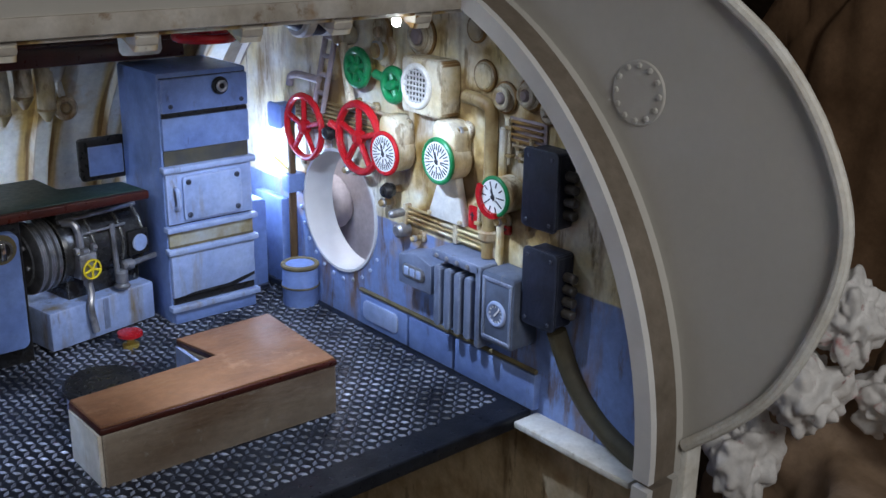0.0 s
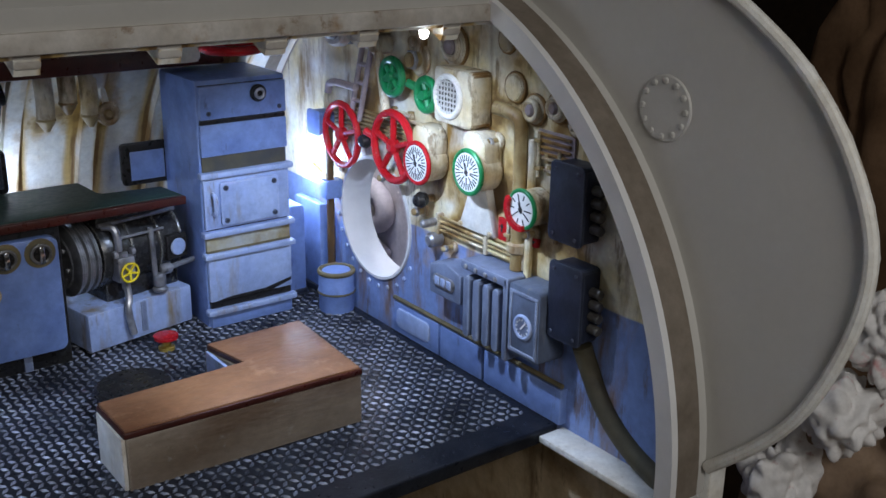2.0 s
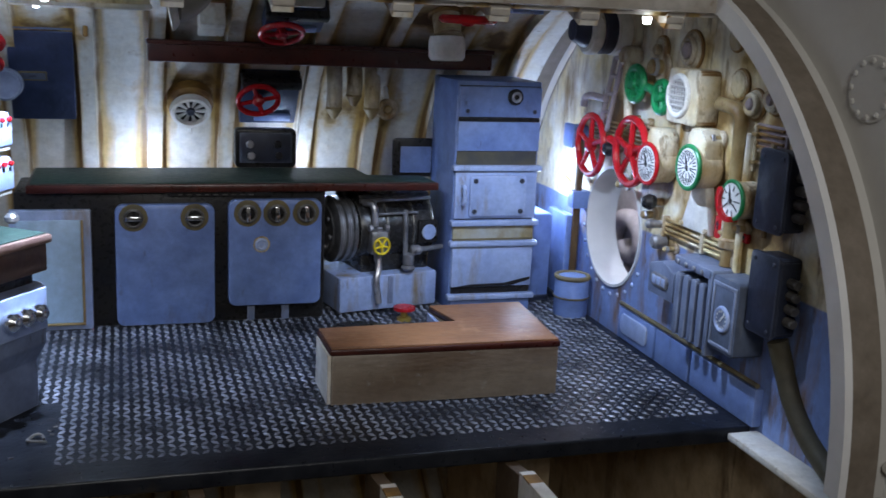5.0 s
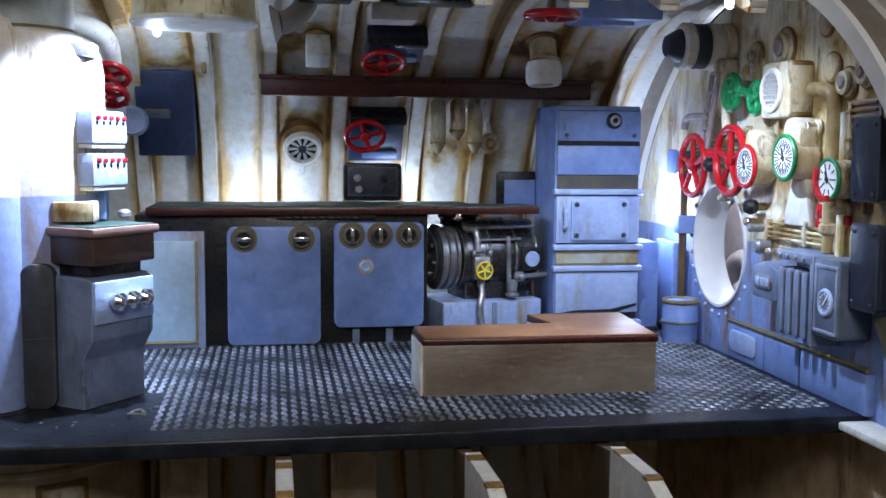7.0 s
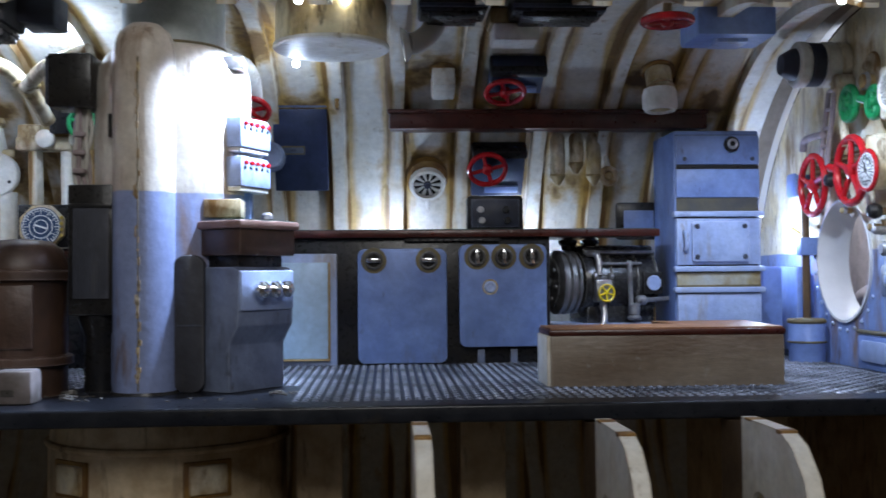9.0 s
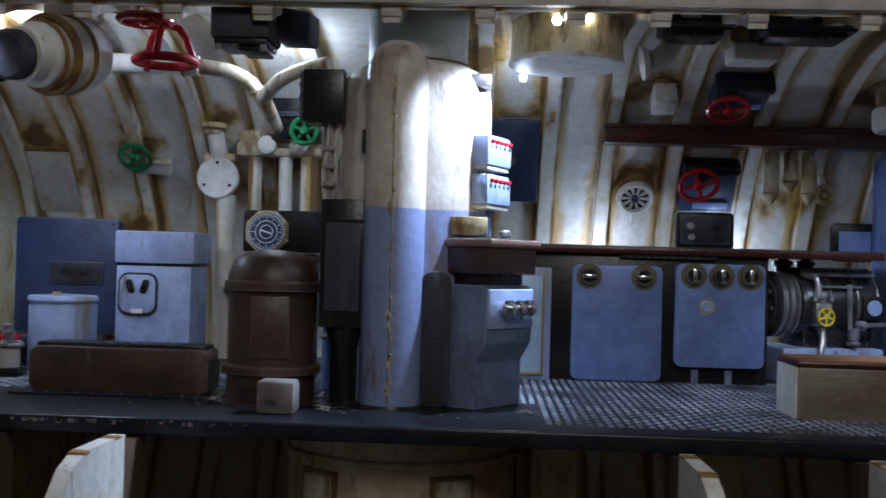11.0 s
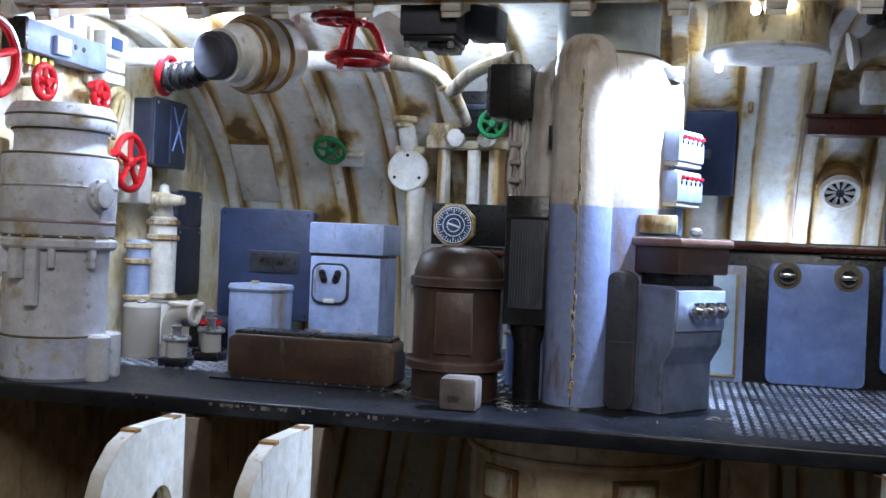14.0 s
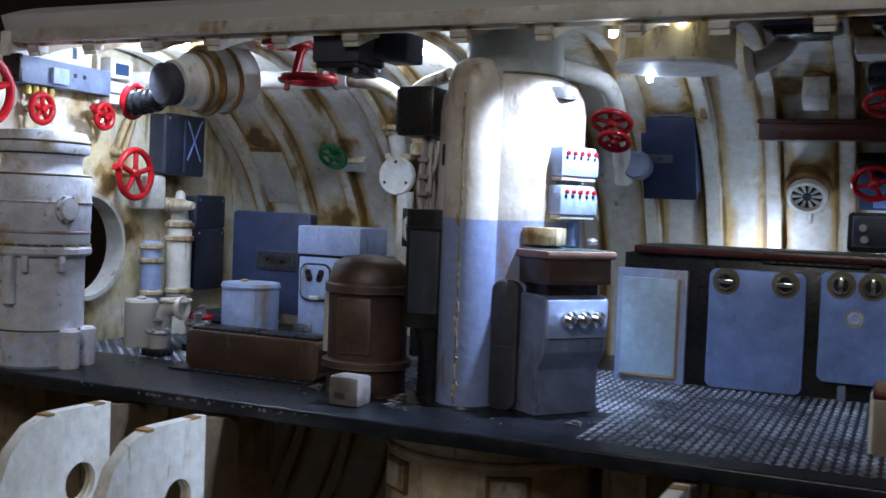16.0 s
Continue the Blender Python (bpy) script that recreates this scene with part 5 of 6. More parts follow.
# ---- periscope trunk and its fittings ----
t = thing("periscope_trunk", "cream and blue round trunk with a domed front pipe", "trunk", 0.25, 2.2, 0)
part("trunk", lathe([(0.86, 0), (0.86, 3.35), (0.83, 3.55), (0.74, 3.7), (0.6, 3.77)], 56), TRUNK, t)
part("neck", lathe([(0.57, 3.74), (0.57, 4.42)], 44), paint("grey_green_paint", (0.42, 0.46, 0.45), (0.34, 0.37, 0.35), 0.4, stain=RUST, amount=0.15), t)
part("front_pipe", lathe([(0.335, 0.0), (0.335, 3.55), (0.32, 3.68), (0.26, 3.82), (0.16, 3.9), (0.0, 3.93)], 36, "z", (-0.15, -0.78, 0)), TRUNK, t)
part("foot", lathe([(0.37, 0.0), (0.36, 0.03)], 36, "z", (-0.15, -0.78, 0)), BLACK, t)
part("seam", tube([(-0.15, -1.115, 0.05), (-0.15, -1.116, 3.5)], 0.008, 6, 0), KNOB_RUST, t, "rusty weld seam")
chips = random.Random(21)
tagged(part("flaked_paint", join(*[moved(box(-0.5 * w, 0.5 * w, -0.008, 0.004, 0, h, 0.003), at(-0.15 + chips.gauss(0, 0.014), -1.115, chips.uniform(0.1, 3.4), 0, 0, 0)) for w, h in [(chips.uniform(0.01, 0.035), chips.uniform(0.02, 0.12)) for _ in range(46)]]), RUSTY, t, "flaked paint along the seam"), kind="stuff")
part("rib", box(-0.52, -0.46, -0.86, -0.5, 2.7, 2.95, 0.01), BLACK, t)
part("neck_ring", torus(0.58, 0.025, "z", (0, 0, 3.78), 44, 6), KNOB_RUST, t, "ochre ring round the neck")
part("shelf_bracket", box(0.45, 0.85, -0.75, -0.4, 1.85, 2.05, 0.02), RUSTY, t)
part("lug", box(0.62, 0.85, -0.5, -0.2, 3.5, 3.64, 0.02), STEEL, t)

t = thing("cable_box", "black square box fixed to the side of the trunk", "box", -0.75, 1.75, 3.06)
part("case", box(-0.22, 0.24, -0.18, 0.3, 0, 0.58, 0.02), BLACK, t)
part("side_plate", box(-0.25, -0.21, -0.16, 0.28, 0.03, 0.55, 0.005), NAVY, t)
for k in range(3):
    part("terminal", cyl(0.03, 0, 0.04, "x", (-0.29, 0.0, 0.15 + 0.14 * k), 8, 0.008), STEEL, t)
t = thing("cable_bundle", "bundle of thin dirty grey cables down the trunk", "cables", -0.66, 1.8, 0)
for i in range(7):
    a, b = random.uniform(-0.1, 0.1), random.uniform(-0.1, 0.1)
    part("cable", tube([(a, b, 3.06), (a + random.uniform(-0.06, 0.06), b, 2.8), (a * 0.6 + random.uniform(-0.08, 0.08), b, 2.5), (b * 0.8, a, 2.15), (a, b, 1.9)], 0.026, 7, 2), PURPLE if i % 2 else GREY, t)
for z in (2.35, 2.55, 2.75):
    part("clip", box(-0.08, 0.05, -0.12, 0.1, z, z + 0.06, 0.02), PURPLE, t)
t = thing("mesh_locker", "black narrow locker with a fine wire-mesh door", "locker", -0.46, 1.47, 0)
part("case", box(-0.23, 0.24, -0.12, 0.4, 0.82, 2.2, 0.02), BLACK, t)
door = part("mesh_door", box(-0.17, 0.2, -0.135, -0.12, 1.0, 1.95, 0.003), SOOT, t)
for k in range(12):
    part("wire", box(-0.165 + 0.03 * k, -0.158 + 0.03 * k, -0.142, -0.134, 1.0, 1.95, 0), NAVY, door)
part("frame_rail", box(-0.22, 0.23, -0.15, -0.1, 1.95, 2.0, 0.01), BLACK, t)
part("leg", lathe([(0.17, 0), (0.17, 0.6), (0.24, 0.82)], 24, "z", (0.04, 0.15, 0)), BLACK, t)
t = thing("blue_pipe_stub", "short blue pipe with a steel collar on the deck", "pipe", -0.72, 2.5, 0)
part("pipe", cyl(0.1, 0, 0.85, "z", (0, 0, 0), 16), BLUE, t)
part("collar", cyl(0.13, 0.6, 0.68, "z", (0, 0, 0), 16), STEEL, t)


def switch_bank(z):
    t = thing("switch_bank", "pale blue switch bank with a row of red toggles", "switch", 0.95, 1.98, z, 64, "switch banks on the trunk")
    part("case", prism([(-0.3, 0), (0.3, 0), (0.3, 0.2), (0.24, 0.33), (-0.3, 0.33)], -0.3, 0.3, "y", 0.02), PALE, t)
    part("shade", box(-0.28, 0.28, -0.28, 0.28, -0.05, 0.0, 0.01), GREY, t)
    for k in range(5):
        tg = part("toggle", lathe([(0.024, 0), (0.026, 0.03), (0.0, 0.05)], 10, "y", (-0.22 + 0.11 * k, -0.3, 0.26)), RED, t, "red toggle")
        part("toggle_slot", box(-0.237 + 0.11 * k, -0.203 + 0.11 * k, -0.308, -0.295, 0.185, 0.225, 0.006), BLACK, t, "black slot")
    return t


switch_bank(2.63)
switch_bank(2.2)
t = thing("switch_stand", "cream and blue post that carries the switch banks", "post", 1.0, 2.05, 1.84)
part("post", box(-0.14, 0.14, -0.1, 0.14, 0, 0.36, 0.02), BLUE, t)
part("knob", cyl(0.07, 0, 0.1, "z", (0.3, 0.1, 0), 14, 0.03), STEEL, t)
t = thing("hull_pipe", "thick cream pipe bending down behind the trunk", "pipe")
part("pipe", tube([(0.35, 3.6, 4.1), (0.65, 3.95, 4.06), (0.86, 4.2, 3.95), (0.84, 4.75, 3.6), (0.8, 5.2, 3.1), (0.8, 5.4, 2.7)], 0.13, 14), WHITE, t)
part("collar", torus(0.14, 0.04, "z", (0.84, 4.78, 3.56), 20, 8), OCHRE, t)
part("wall_foot", cyl(0.2, -0.1, 0.4, "y", (1.0, 5.6, 2.95), 20, 0.03), SLATE, t)
hand_wheel(around(0.79, 59, 0.25), 0.26, RED, "glossy red hand wheel on the hull beside the trunk", RW, 5, 0.042, 0.2)
hand_wheel(around(0.82, 56, 0.35), 0.2, RED, "small glossy red hand wheel below another", RW, 4, 0.04, 0.28)

t = thing("control_pedestal", "blue-grey control pedestal with three steel knobs and brown top box", "pedestal", 1.36, 1.47, 0, 53)
part("body", prism([(0.7, 0.0), (0.13, 0.0), (0.13, 0.5), (0.0, 0.7), (-0.02, 1.28), (0.06, 1.32), (0.7, 1.32)], -0.42, 0.42, "x", 0.02), SLATE, t)
f0 = part("knob_plate", box(-0.4, 0.4, -0.035, 0.0, 0.86, 1.28, 0.02), PALE, t)
for x in (-0.18, 0.0, 0.18):
    part("knob", lathe([(0.05, 0), (0.06, 0.03), (0.092, 0.07), (0.088, 0.13), (0.05, 0.17), (0.0, 0.18)], 18, "y", (x, -0.03, 1.08)), CHROME, f0, "bright steel ball knob")
part("neck", box(-0.34, 0.34, 0.08, 0.62, 1.3, 1.46, 0.01), BLACK, t)
part("light_block", box(-0.1, 0.0, 0.1, 0.2, 1.32, 1.42, 0.01), WHITE, t)
part("top_box", box(-0.42, 0.42, -0.04, 0.7, 1.44, 1.73, 0.02), BROWN, t, "dark red-brown box")
part("top_rim", box(-0.46, 0.46, -0.08, 0.74, 1.72, 1.81, 0.025), paint("worn_brown_wood", (0.26, 0.17, 0.14), (0.18, 0.1, 0.08), 0.5), t, "worn wooden rim")
part("top_sheet", box(-0.42, 0.42, -0.03, 0.7, 1.805, 1.822, 0.004), GREEN_TOP, t, "green linoleum")
t = thing("low_cabinet", "dark blue-black low cabinet with a rounded shoulder", "cabinet", 0.56, 1.52, 0)
part("body", prism(rounded(-0.15, 0.17, 0.0, 1.45, 0.12), -0.2, 0.3, "y", 0.02), SOOT, t)
part("seam", box(-0.13, 0.15, -0.206, -0.2, 0.7, 0.715, 0.0), NAVY, t)

# ---- left-hand half ----
t = thing("brown_barrel", "dark brown domed barrel with raised bands on the deck", "barrel", -1.2, 1.45, 0)
part("body", lathe([(0.47, 0.0), (0.47, 1.2), (0.49, 1.24), (0.48, 1.36), (0.42, 1.52), (0.3, 1.61), (0.0, 1.64)], 40), BROWN, t)
part("upper_band", lathe([(0.48, 1.18), (0.52, 1.2), (0.52, 1.29), (0.48, 1.31)], 40), BROWN, t)
part("lower_band", lathe([(0.48, 0.3), (0.53, 0.32), (0.53, 0.4), (0.48, 0.42)], 40), BROWN, t)
part("panel", moved(box(-0.2, 0.2, -0.5, -0.42, 0.5, 1.15, 0.02), Matrix.Rotation(0.15, 4, "Z")), BROWN, t)
part("side_pipe", tube([(-0.5, -0.05, 0.45), (-0.5, -0.05, 1.15)], 0.07, 10, 0), GREY, t)
t = thing("small_block", "small whitish worn block on the deck", "block", -0.95, 0.62, 0)
part("block", box(-0.19, 0.19, -0.16, 0.16, 0.0, 0.33, 0.04), WORN, t)
part("chip", box(-0.1, 0.02, -0.165, -0.15, 0.08, 0.15, 0.005), SCRAP, t)
t = thing("debris", "small scraps of glue and wire on the deck", "scraps", kind="stuff")
bits = []
for i in range(44):
    x, y = random.choice(((-0.55, 0.9), (-0.5, 1.1), (-0.25, 0.8), (-1.7, 1.0), (-1.75, 1.3), (0.9, 0.7), (1.7, 1.1), (-2.5, 1.2), (-4.4, 1.4)))
    x, y = x + random.gauss(0, 0.22), y + random.gauss(0, 0.12)
    bits.append(moved(box(-0.022, 0.022, -0.01, 0.01, 0, 0.014, 0.004), at(x, y, 0.0, 0, 0, random.uniform(0, 180))))
for x, y, r in ((-0.55, 1.0, 0.14), (-1.72, 1.2, 0.12), (-0.5, 0.72, 0.1), (1.55, 0.95, 0.13), (-0.62, 1.25, 0.12)):
    curl = [(x + r * (0.4 + 0.1 * k) * math.cos(0.9 * k), y + 0.7 * r * math.sin(0.9 * k), 0.02 + 0.012 * (k % 3)) for k in range(7)]
    bits.append(tube(curl, 0.014, 6, 1))
part("scraps", join(*bits), SCRAP, t)

t = thing("low_bench", "dark brown low bench with padded top on a deck plate", "bench", -2.9, 1.5, 0)
part("body", prism(rounded(-1.0, 1.0, 0.02, 0.52, 0.1), 0, 0.5, "y", 0.03), BROWN, t)
for x in (-0.48, 0.48):
    part("pad", box(x - 0.46, x + 0.46, 0.04, 0.46, 0.5, 0.56, 0.025), BLACK, t, "dark worn pad")
part("deck_plate", box(-1.15, 1.15, -0.15, 0.6, 0.0, 0.025, 0.008), FLOOR, t)
for k in range(14):
    part("rivet", lathe([(0.016, 0.02), (0.012, 0.034), (0, 0.04)], 6, "z", (-1.08 + 0.166 * k, -0.1, 0)), STEEL, t)

t = thing("battery_chest", "pale blue chest with an overhanging lid and latch plate", "chest", -3.43, 4.3, 0)
part("body", box(-0.54, 0.5, 0.0, 0.85, 0.0, 1.4, 0.03), PALE, t)
part("lid", box(-0.56, 0.54, -0.03, 0.88, 1.43, 1.87, 0.03), PALE, t)
part("seam", box(-0.53, 0.49, 0.01, 0.84, 1.39, 1.44, 0.0), BLACK, t)
lp = part("latch_plate", prism(rounded(-0.47, 0.02, 0.75, 1.27, 0.12), -0.05, 0.0, "y", 0.02), PALE, t)
for x, r in ((-0.32, -18), (-0.12, 18)):
    part("slot", moved(prism(rounded(-0.05, 0.05, -0.1, 0.1, 0.045), -0.02, 0.01, "y", 0.004), at(x, -0.05, 1.11, 0, r)), BLACK, lp, "dark oval slot")
part("catch", box(-0.3, -0.14, -0.08, -0.04, 0.74, 0.8, 0.01), WHITE, lp)
# dark sheet that paints the latch plate's shadow outline
part("latch_shadow_gap", prism(rounded(-0.5, 0.05, 0.71, 1.3, 0.14), -0.02, 0.0, "y", 0.0), SOOT, t, "dark sheet drawn as shadow round the latch plate")
for x in (-0.42, 0.28):
    part("foot_lug", box(x - 0.16, x + 0.16, -0.04, 0.0, 0.22, 0.36, 0.015), STEEL, t)

t = wall_box("large_case", "large navy case with a recessed slot on the hull", "case", front(-4.93, 5.2, 1.22), 1.46, 1.62, 0.25, DEEP, 4, BLACK)
part("slot_frame", box(-0.25, 0.55, -0.12, 0.2, 0.25, 0.28, 0.01), NAVY, t)
part("slot_fill", box(-0.2, 0.5, -0.08, 0.16, 0.275, 0.285, 0.003), BLACK, t)
t = thing("low_table", "dark blue low table behind the chest", "table", -4.9, 4.2, 0)
part("top", box(-0.9, 0.3, -0.2, 0.6, 0.3, 0.42, 0.02), NAVY, t)
part("base", box(-0.8, 0.2, -0.1, 0.5, 0.0, 0.31, 0.02), BLACK, t)
t = thing("paint_drum", "pale blue drum with a lipped lid", "drum", -4.46, 3.75, 0)
part("body", lathe([(0.42, 0), (0.43, 0.03), (0.43, 0.86), (0.41, 0.9)], 36), PALE, t)
part("lid", lathe([(0.44, 0.9), (0.45, 0.93), (0.43, 0.98), (0.1, 1.0)], 36), PALE, t)
part("bung", cyl(0.06, 0.98, 1.03, "z", (-0.05, -0.1, 0), 12, 0.01), OCHRE, t)

t = mounted("compass_repeater", "octagonal compass repeater with a blue and white dial", "compass", front(-1.9, 4.35, 1.9))
octo = [(0.31 * math.cos(radians(22.5 + 45 * i)), 0.31 * math.sin(radians(22.5 + 45 * i))) for i in range(8)]
part("backboard", box(-0.34, 0.75, -0.27, 0.3, -0.1, 0.0, 0.01), BLACK, t)
part("frame", prism(octo, 0, 0.1, "z", 0.015), RUSTY, t, "worn brass frame")
part("dial", cyl(0.26, 0.1, 0.115, "z", (0, 0, 0), 36, 0.004), BLUE_DIAL, t)
for r in (0.24, 0.15, 0.09):
    part("dial_circle", torus(r, 0.006, "z", (0, 0, 0.117), 40, 6), DIAL, t)
tagged(part("dial_ticks", join(*[moved(box(0.17 if i % 3 == 0 else 0.2, 0.228, -0.005, 0.005, 0.112, 0.122, 0), Matrix.Rotation(2 * math.pi * i / 36, 4, "Z")) for i in range(36)]), DIAL, t, "white degree marks"), kind="stuff")
part("pointer", moved(box(-0.08, 0.08, -0.012, 0.012, 0.115, 0.128, 0), Matrix.Rotation(-0.3, 4, "Z")), DIAL, t)
for k in range(4):
    part("terminal", cyl(0.025, 0.1, 0.14, "z", (0.27, -0.12 + 0.08 * k, 0), 8, 0.006), GOLD, t)
t = thing("repeater_stand", "dark stand under the compass repeater", "stand", -1.75, 4.5, 0)
part("post", box(-0.35, 0.5, -0.05, 0.3, 0, 1.62, 0.02), BLACK, t)
part("shelf", box(-0.4, 0.55, -0.15, 0.3, 1.5, 1.58, 0.01), WOOD_EDGE, t)

t = mounted("disc_valve", "white bolted disc cover on a cream pipe", "valve", front(-2.9, 5.5, 2.71))
part("disc", cyl(0.31, 0, 0.12, "z", (0, 0, 0), 36, 0.02), WHITE, t)
for i in range(3):
    a = radians(90 + 120 * i)
    part("bolt", cyl(0.025, 0.12, 0.14, "z", (0.22 * math.cos(a), 0.22 * math.sin(a), 0), 8, 0.005), BLACK, t)
part("rust_crown", box(-0.22, 0.26, 0.24, 0.36, -0.05, 0.1, 0.03), RUSTY, t)
part("down_pipe", tube([(0.1, -0.25, -0.05), (0.12, -1.6, -0.05)], 0.14, 14, 0), CREAM, t)
part("up_pipe", tube([(0.0, 0.3, 0.0), (-0.06, 0.65, 0.05)], 0.13, 14, 0), WHITE, t)
part("cap", lathe([(0.19, 0), (0.2, 0.08), (0.14, 0.1), (0.13, 0.16), (0, 0.18)], 22, "y", (-0.08, 0.8, 0.1)), RUSTY, t, "yellowed cap")
part("cap_back", cyl(0.24, 0, 0.1, "z", (-0.06, 0.9, -0.1), 24, 0.02), OCHRE, t)
hand_wheel(shell(-4.22, 3.14), 0.23, GREEN, "dull green five-spoke hand wheel on the hull", GW, 5, 0.035, 0.2)
t = mounted("valve_shelf", "small white box under the green wheel", "box", shell(-4.0, 2.95))
part("box", box(-0.2, 0.25, -0.12, 0.08, 0, 0.14, 0.02), WHITE, t)
part("lip", box(-0.22, 0.27, 0.06, 0.1, 0, 0.16, 0.01), RUSTY, t)
t = mounted("valve_manifold", "cream rust-stained manifold with two capped stubs", "manifold", front(-1.92, 5.3, 3.12))
part("bar", box(-0.65, 0.65, -0.1, 0.1, -0.1, 0.14, 0.04), RUSTY, t)
part("upper", box(-0.62, -0.3, 0.05, 0.28, -0.1, 0.12, 0.03), RUSTY, t)
for x in (-0.18, 0.28):
    part("stub", lathe([(0.09, 0.1), (0.1, 0.2), (0.13, 0.22), (0.13, 0.3), (0.1, 0.32)], 18, "z", (x, 0.05, 0)), WHITE, t)
for x in (-0.4, 0.05, 0.4):
    part("leg", tube([(x, -0.08, 0), (x, -1.1, -0.05)], 0.1 if x < 0.3 else 0.13, 10, 0), CREAM, t)
t = mounted("slate_board", "dark slate panel with a green wheel above the manifold", "panel", front(-1.7, 4.95, 3.62))
part("plate", box(-0.32, 0.32, -0.38, 0.36, -0.1, 0.0, 0.02), BLACK, t)
part("rib", box(-0.3, 0.3, -0.05, 0.02, 0, 0.05, 0.01), NAVY, t)
hand_wheel(front(-1.52, 4.95, 3.35), 0.18, GREEN, "small green hand wheel half behind the cable box", GW, 5, 0.035, 0.18)
t = mounted("doubling_sheet", "cream doubling plate with a thick rusty border", "plate", shell(-5.62, 2.72))
part("plate", box(-0.36, 0.34, -0.6, 0.5, 0, 0.06, 0.02), WHITE, t)
part("rust_border", join(box(-0.37, 0.36, 0.47, 0.56, 0, 0.068, 0.03), box(0.31, 0.37, -0.3, 0.5, 0, 0.065, 0.02)), DARK_RUST, t, "heavy rust along the top and side")

t = thing("overhead_pipe", "thick cream pipe under the deckhead", "pipe", 0, 0, 0)
part("pipe", tube([(XW, 3.1, 3.98), (-2.6, 3.25, 3.95)], 0.13, 14, 0), WHITE, t)
part("bend", tube([(-2.6, 3.25, 3.95), (-2.1, 3.4, 3.9), (-1.85, 3.7, 3.6), (-1.8, 4.2, 3.3)], 0.1, 14), RUSTY, t)
part("branch", tube([(-1.85, 3.5, 3.6), (-1.5, 3.2, 3.85), (-0.9, 2.9, 3.95)], 0.09, 14), RUSTY, t)
part("collar", torus(0.13, 0.04, "z", (-1.87, 3.6, 3.66), 20, 8), OCHRE, t)
for x, y, z in ((-5.4, 3.13, 3.97), (-4.1, 3.18, 3.965), (-2.8, 3.24, 3.952)):
    part("pipe_ring", torus(0.13, 0.018, "x", (x, y, z), 24, 6), DARK_RUST, t)

t = mounted("searchlight", "cream banded lamp housing with a black lens cap", "lamp", look((-3.75, 2.0, 3.82), (-4.1, 0.8, 3.58)) @ Matrix.Rotation(math.pi, 4, "Y"))
part("body", lathe([(0.3, -0.3), (0.4, -0.25), (0.43, 0.0), (0.43, 0.3), (0.39, 0.36)], 40), WHITE, t)
part("band", torus(0.41, 0.05, "z", (0, 0, 0.38), 40, 8), DARK_RUST, t, "rust-brown band")
part("second_band", torus(0.43, 0.035, "z", (0, 0, 0.1), 40, 8), DARK_RUST, t)
part("snout", lathe([(0.37, 0.38), (0.36, 0.6), (0.31, 0.66), (0.3, 0.85)], 36), WHITE, t)
part("third_band", torus(0.365, 0.03, "z", (0, 0, 0.52), 40, 8), DARK_RUST, t)
part("lens_cap", cyl(0.27, 0.84, 1.05, "z", (0, 0, 0), 32, 0.04), SOOT, t, "black lens cap")
t = thing("searchlight_bracket", "grey bracket that hangs the lamp from the deckhead", "bracket", -3.72, 2.0, 4.15)
part("block", box(-0.28, 0.28, -0.22, 0.22, 0.05, 0.35, 0.04), GREY, t)
part("neck", cyl(0.2, -0.02, 0.1, "z", (0, 0, 0), 20), GREY, t)
t = thing("cable_spring", "coiled black hose between the wheel and the lamp", "hose", -4.5, 1.25, 3.42)
for k in range(4):
    part("coil", torus(0.13, 0.04, "x", (-0.12 + 0.1 * k, 0.02 * k, 0.02 * k), 20, 8), BLACK, t)
part("core", tube([(-0.22, -0.02, -0.02), (0.3, 0.08, 0.08)], 0.115, 14, 0), BLACK, t)
hand_wheel(Matrix.Translation((-4.5, 1.3, 3.42)) @ Matrix.Rotation(radians(-80), 4, "Y"), 0.21, RED, "dark red hand wheel beside the lamp", RW, 5, 0.04, 0.2)

t = thing("red_crank", "hanging glossy red crank wheel with a bell-shaped frame", "hand wheel", -2.8, 2.5, 3.86, group=RW)
part("rim", torus(0.35, 0.055, "z", (0, 0, 0.0), 36, 10), RED, t)
for i in range(3):
    a = radians(30 + 120 * i)
    part("arm", tube([(0.35 * math.cos(a), 0.35 * math.sin(a), 0.02), (0.2 * math.cos(a), 0.2 * math.sin(a), 0.4), (0.0, 0.0, 0.44)], 0.045, 8, 1), RED, t)
part("peg", tube([(-0.1, -0.33, 0), (-0.1, -0.36, -0.18)], 0.04, 8, 0), RED, t)
part("shaft", cyl(0.09, 0.42, 0.72, "z", (0, 0, 0), 16), GREY, t)
hand_wheel(pose(-2.95, 2.2, 4.4, 180), 0.3, RED, "dark red hand wheel close under the deckhead", RW, 4, 0.045, 0.12)
t = thing("black_camera_box", "black boxy instrument hung overhead behind the cut edge", "box", -1.55, 1.42, 3.74)
part("body", box(-0.34, 0.3, -0.34, 0.34, 0.12, 0.62, 0.05), SOOT, t)
part("lower_plate", box(-0.3, 0.26, -0.3, 0.3, 0.06, 0.13, 0.02), BLACK, t)
part("step", box(-0.05, 0.24, -0.24, 0.24, 0.0, 0.07, 0.02), BLACK, t)
part("side_wing", prism([(0.28, 0.0), (0.62, 0.25), (0.68, 0.6), (0.28, 0.6)], 0.2, 0.55, "z", 0.03), NAVY, t, "navy side wing")
for x in (-0.26, 0.22):
    part("lug", cyl(0.035, 0.0, 0.07, "z", (x, -0.26, 0.0), 10, 0.01), STEEL, t)

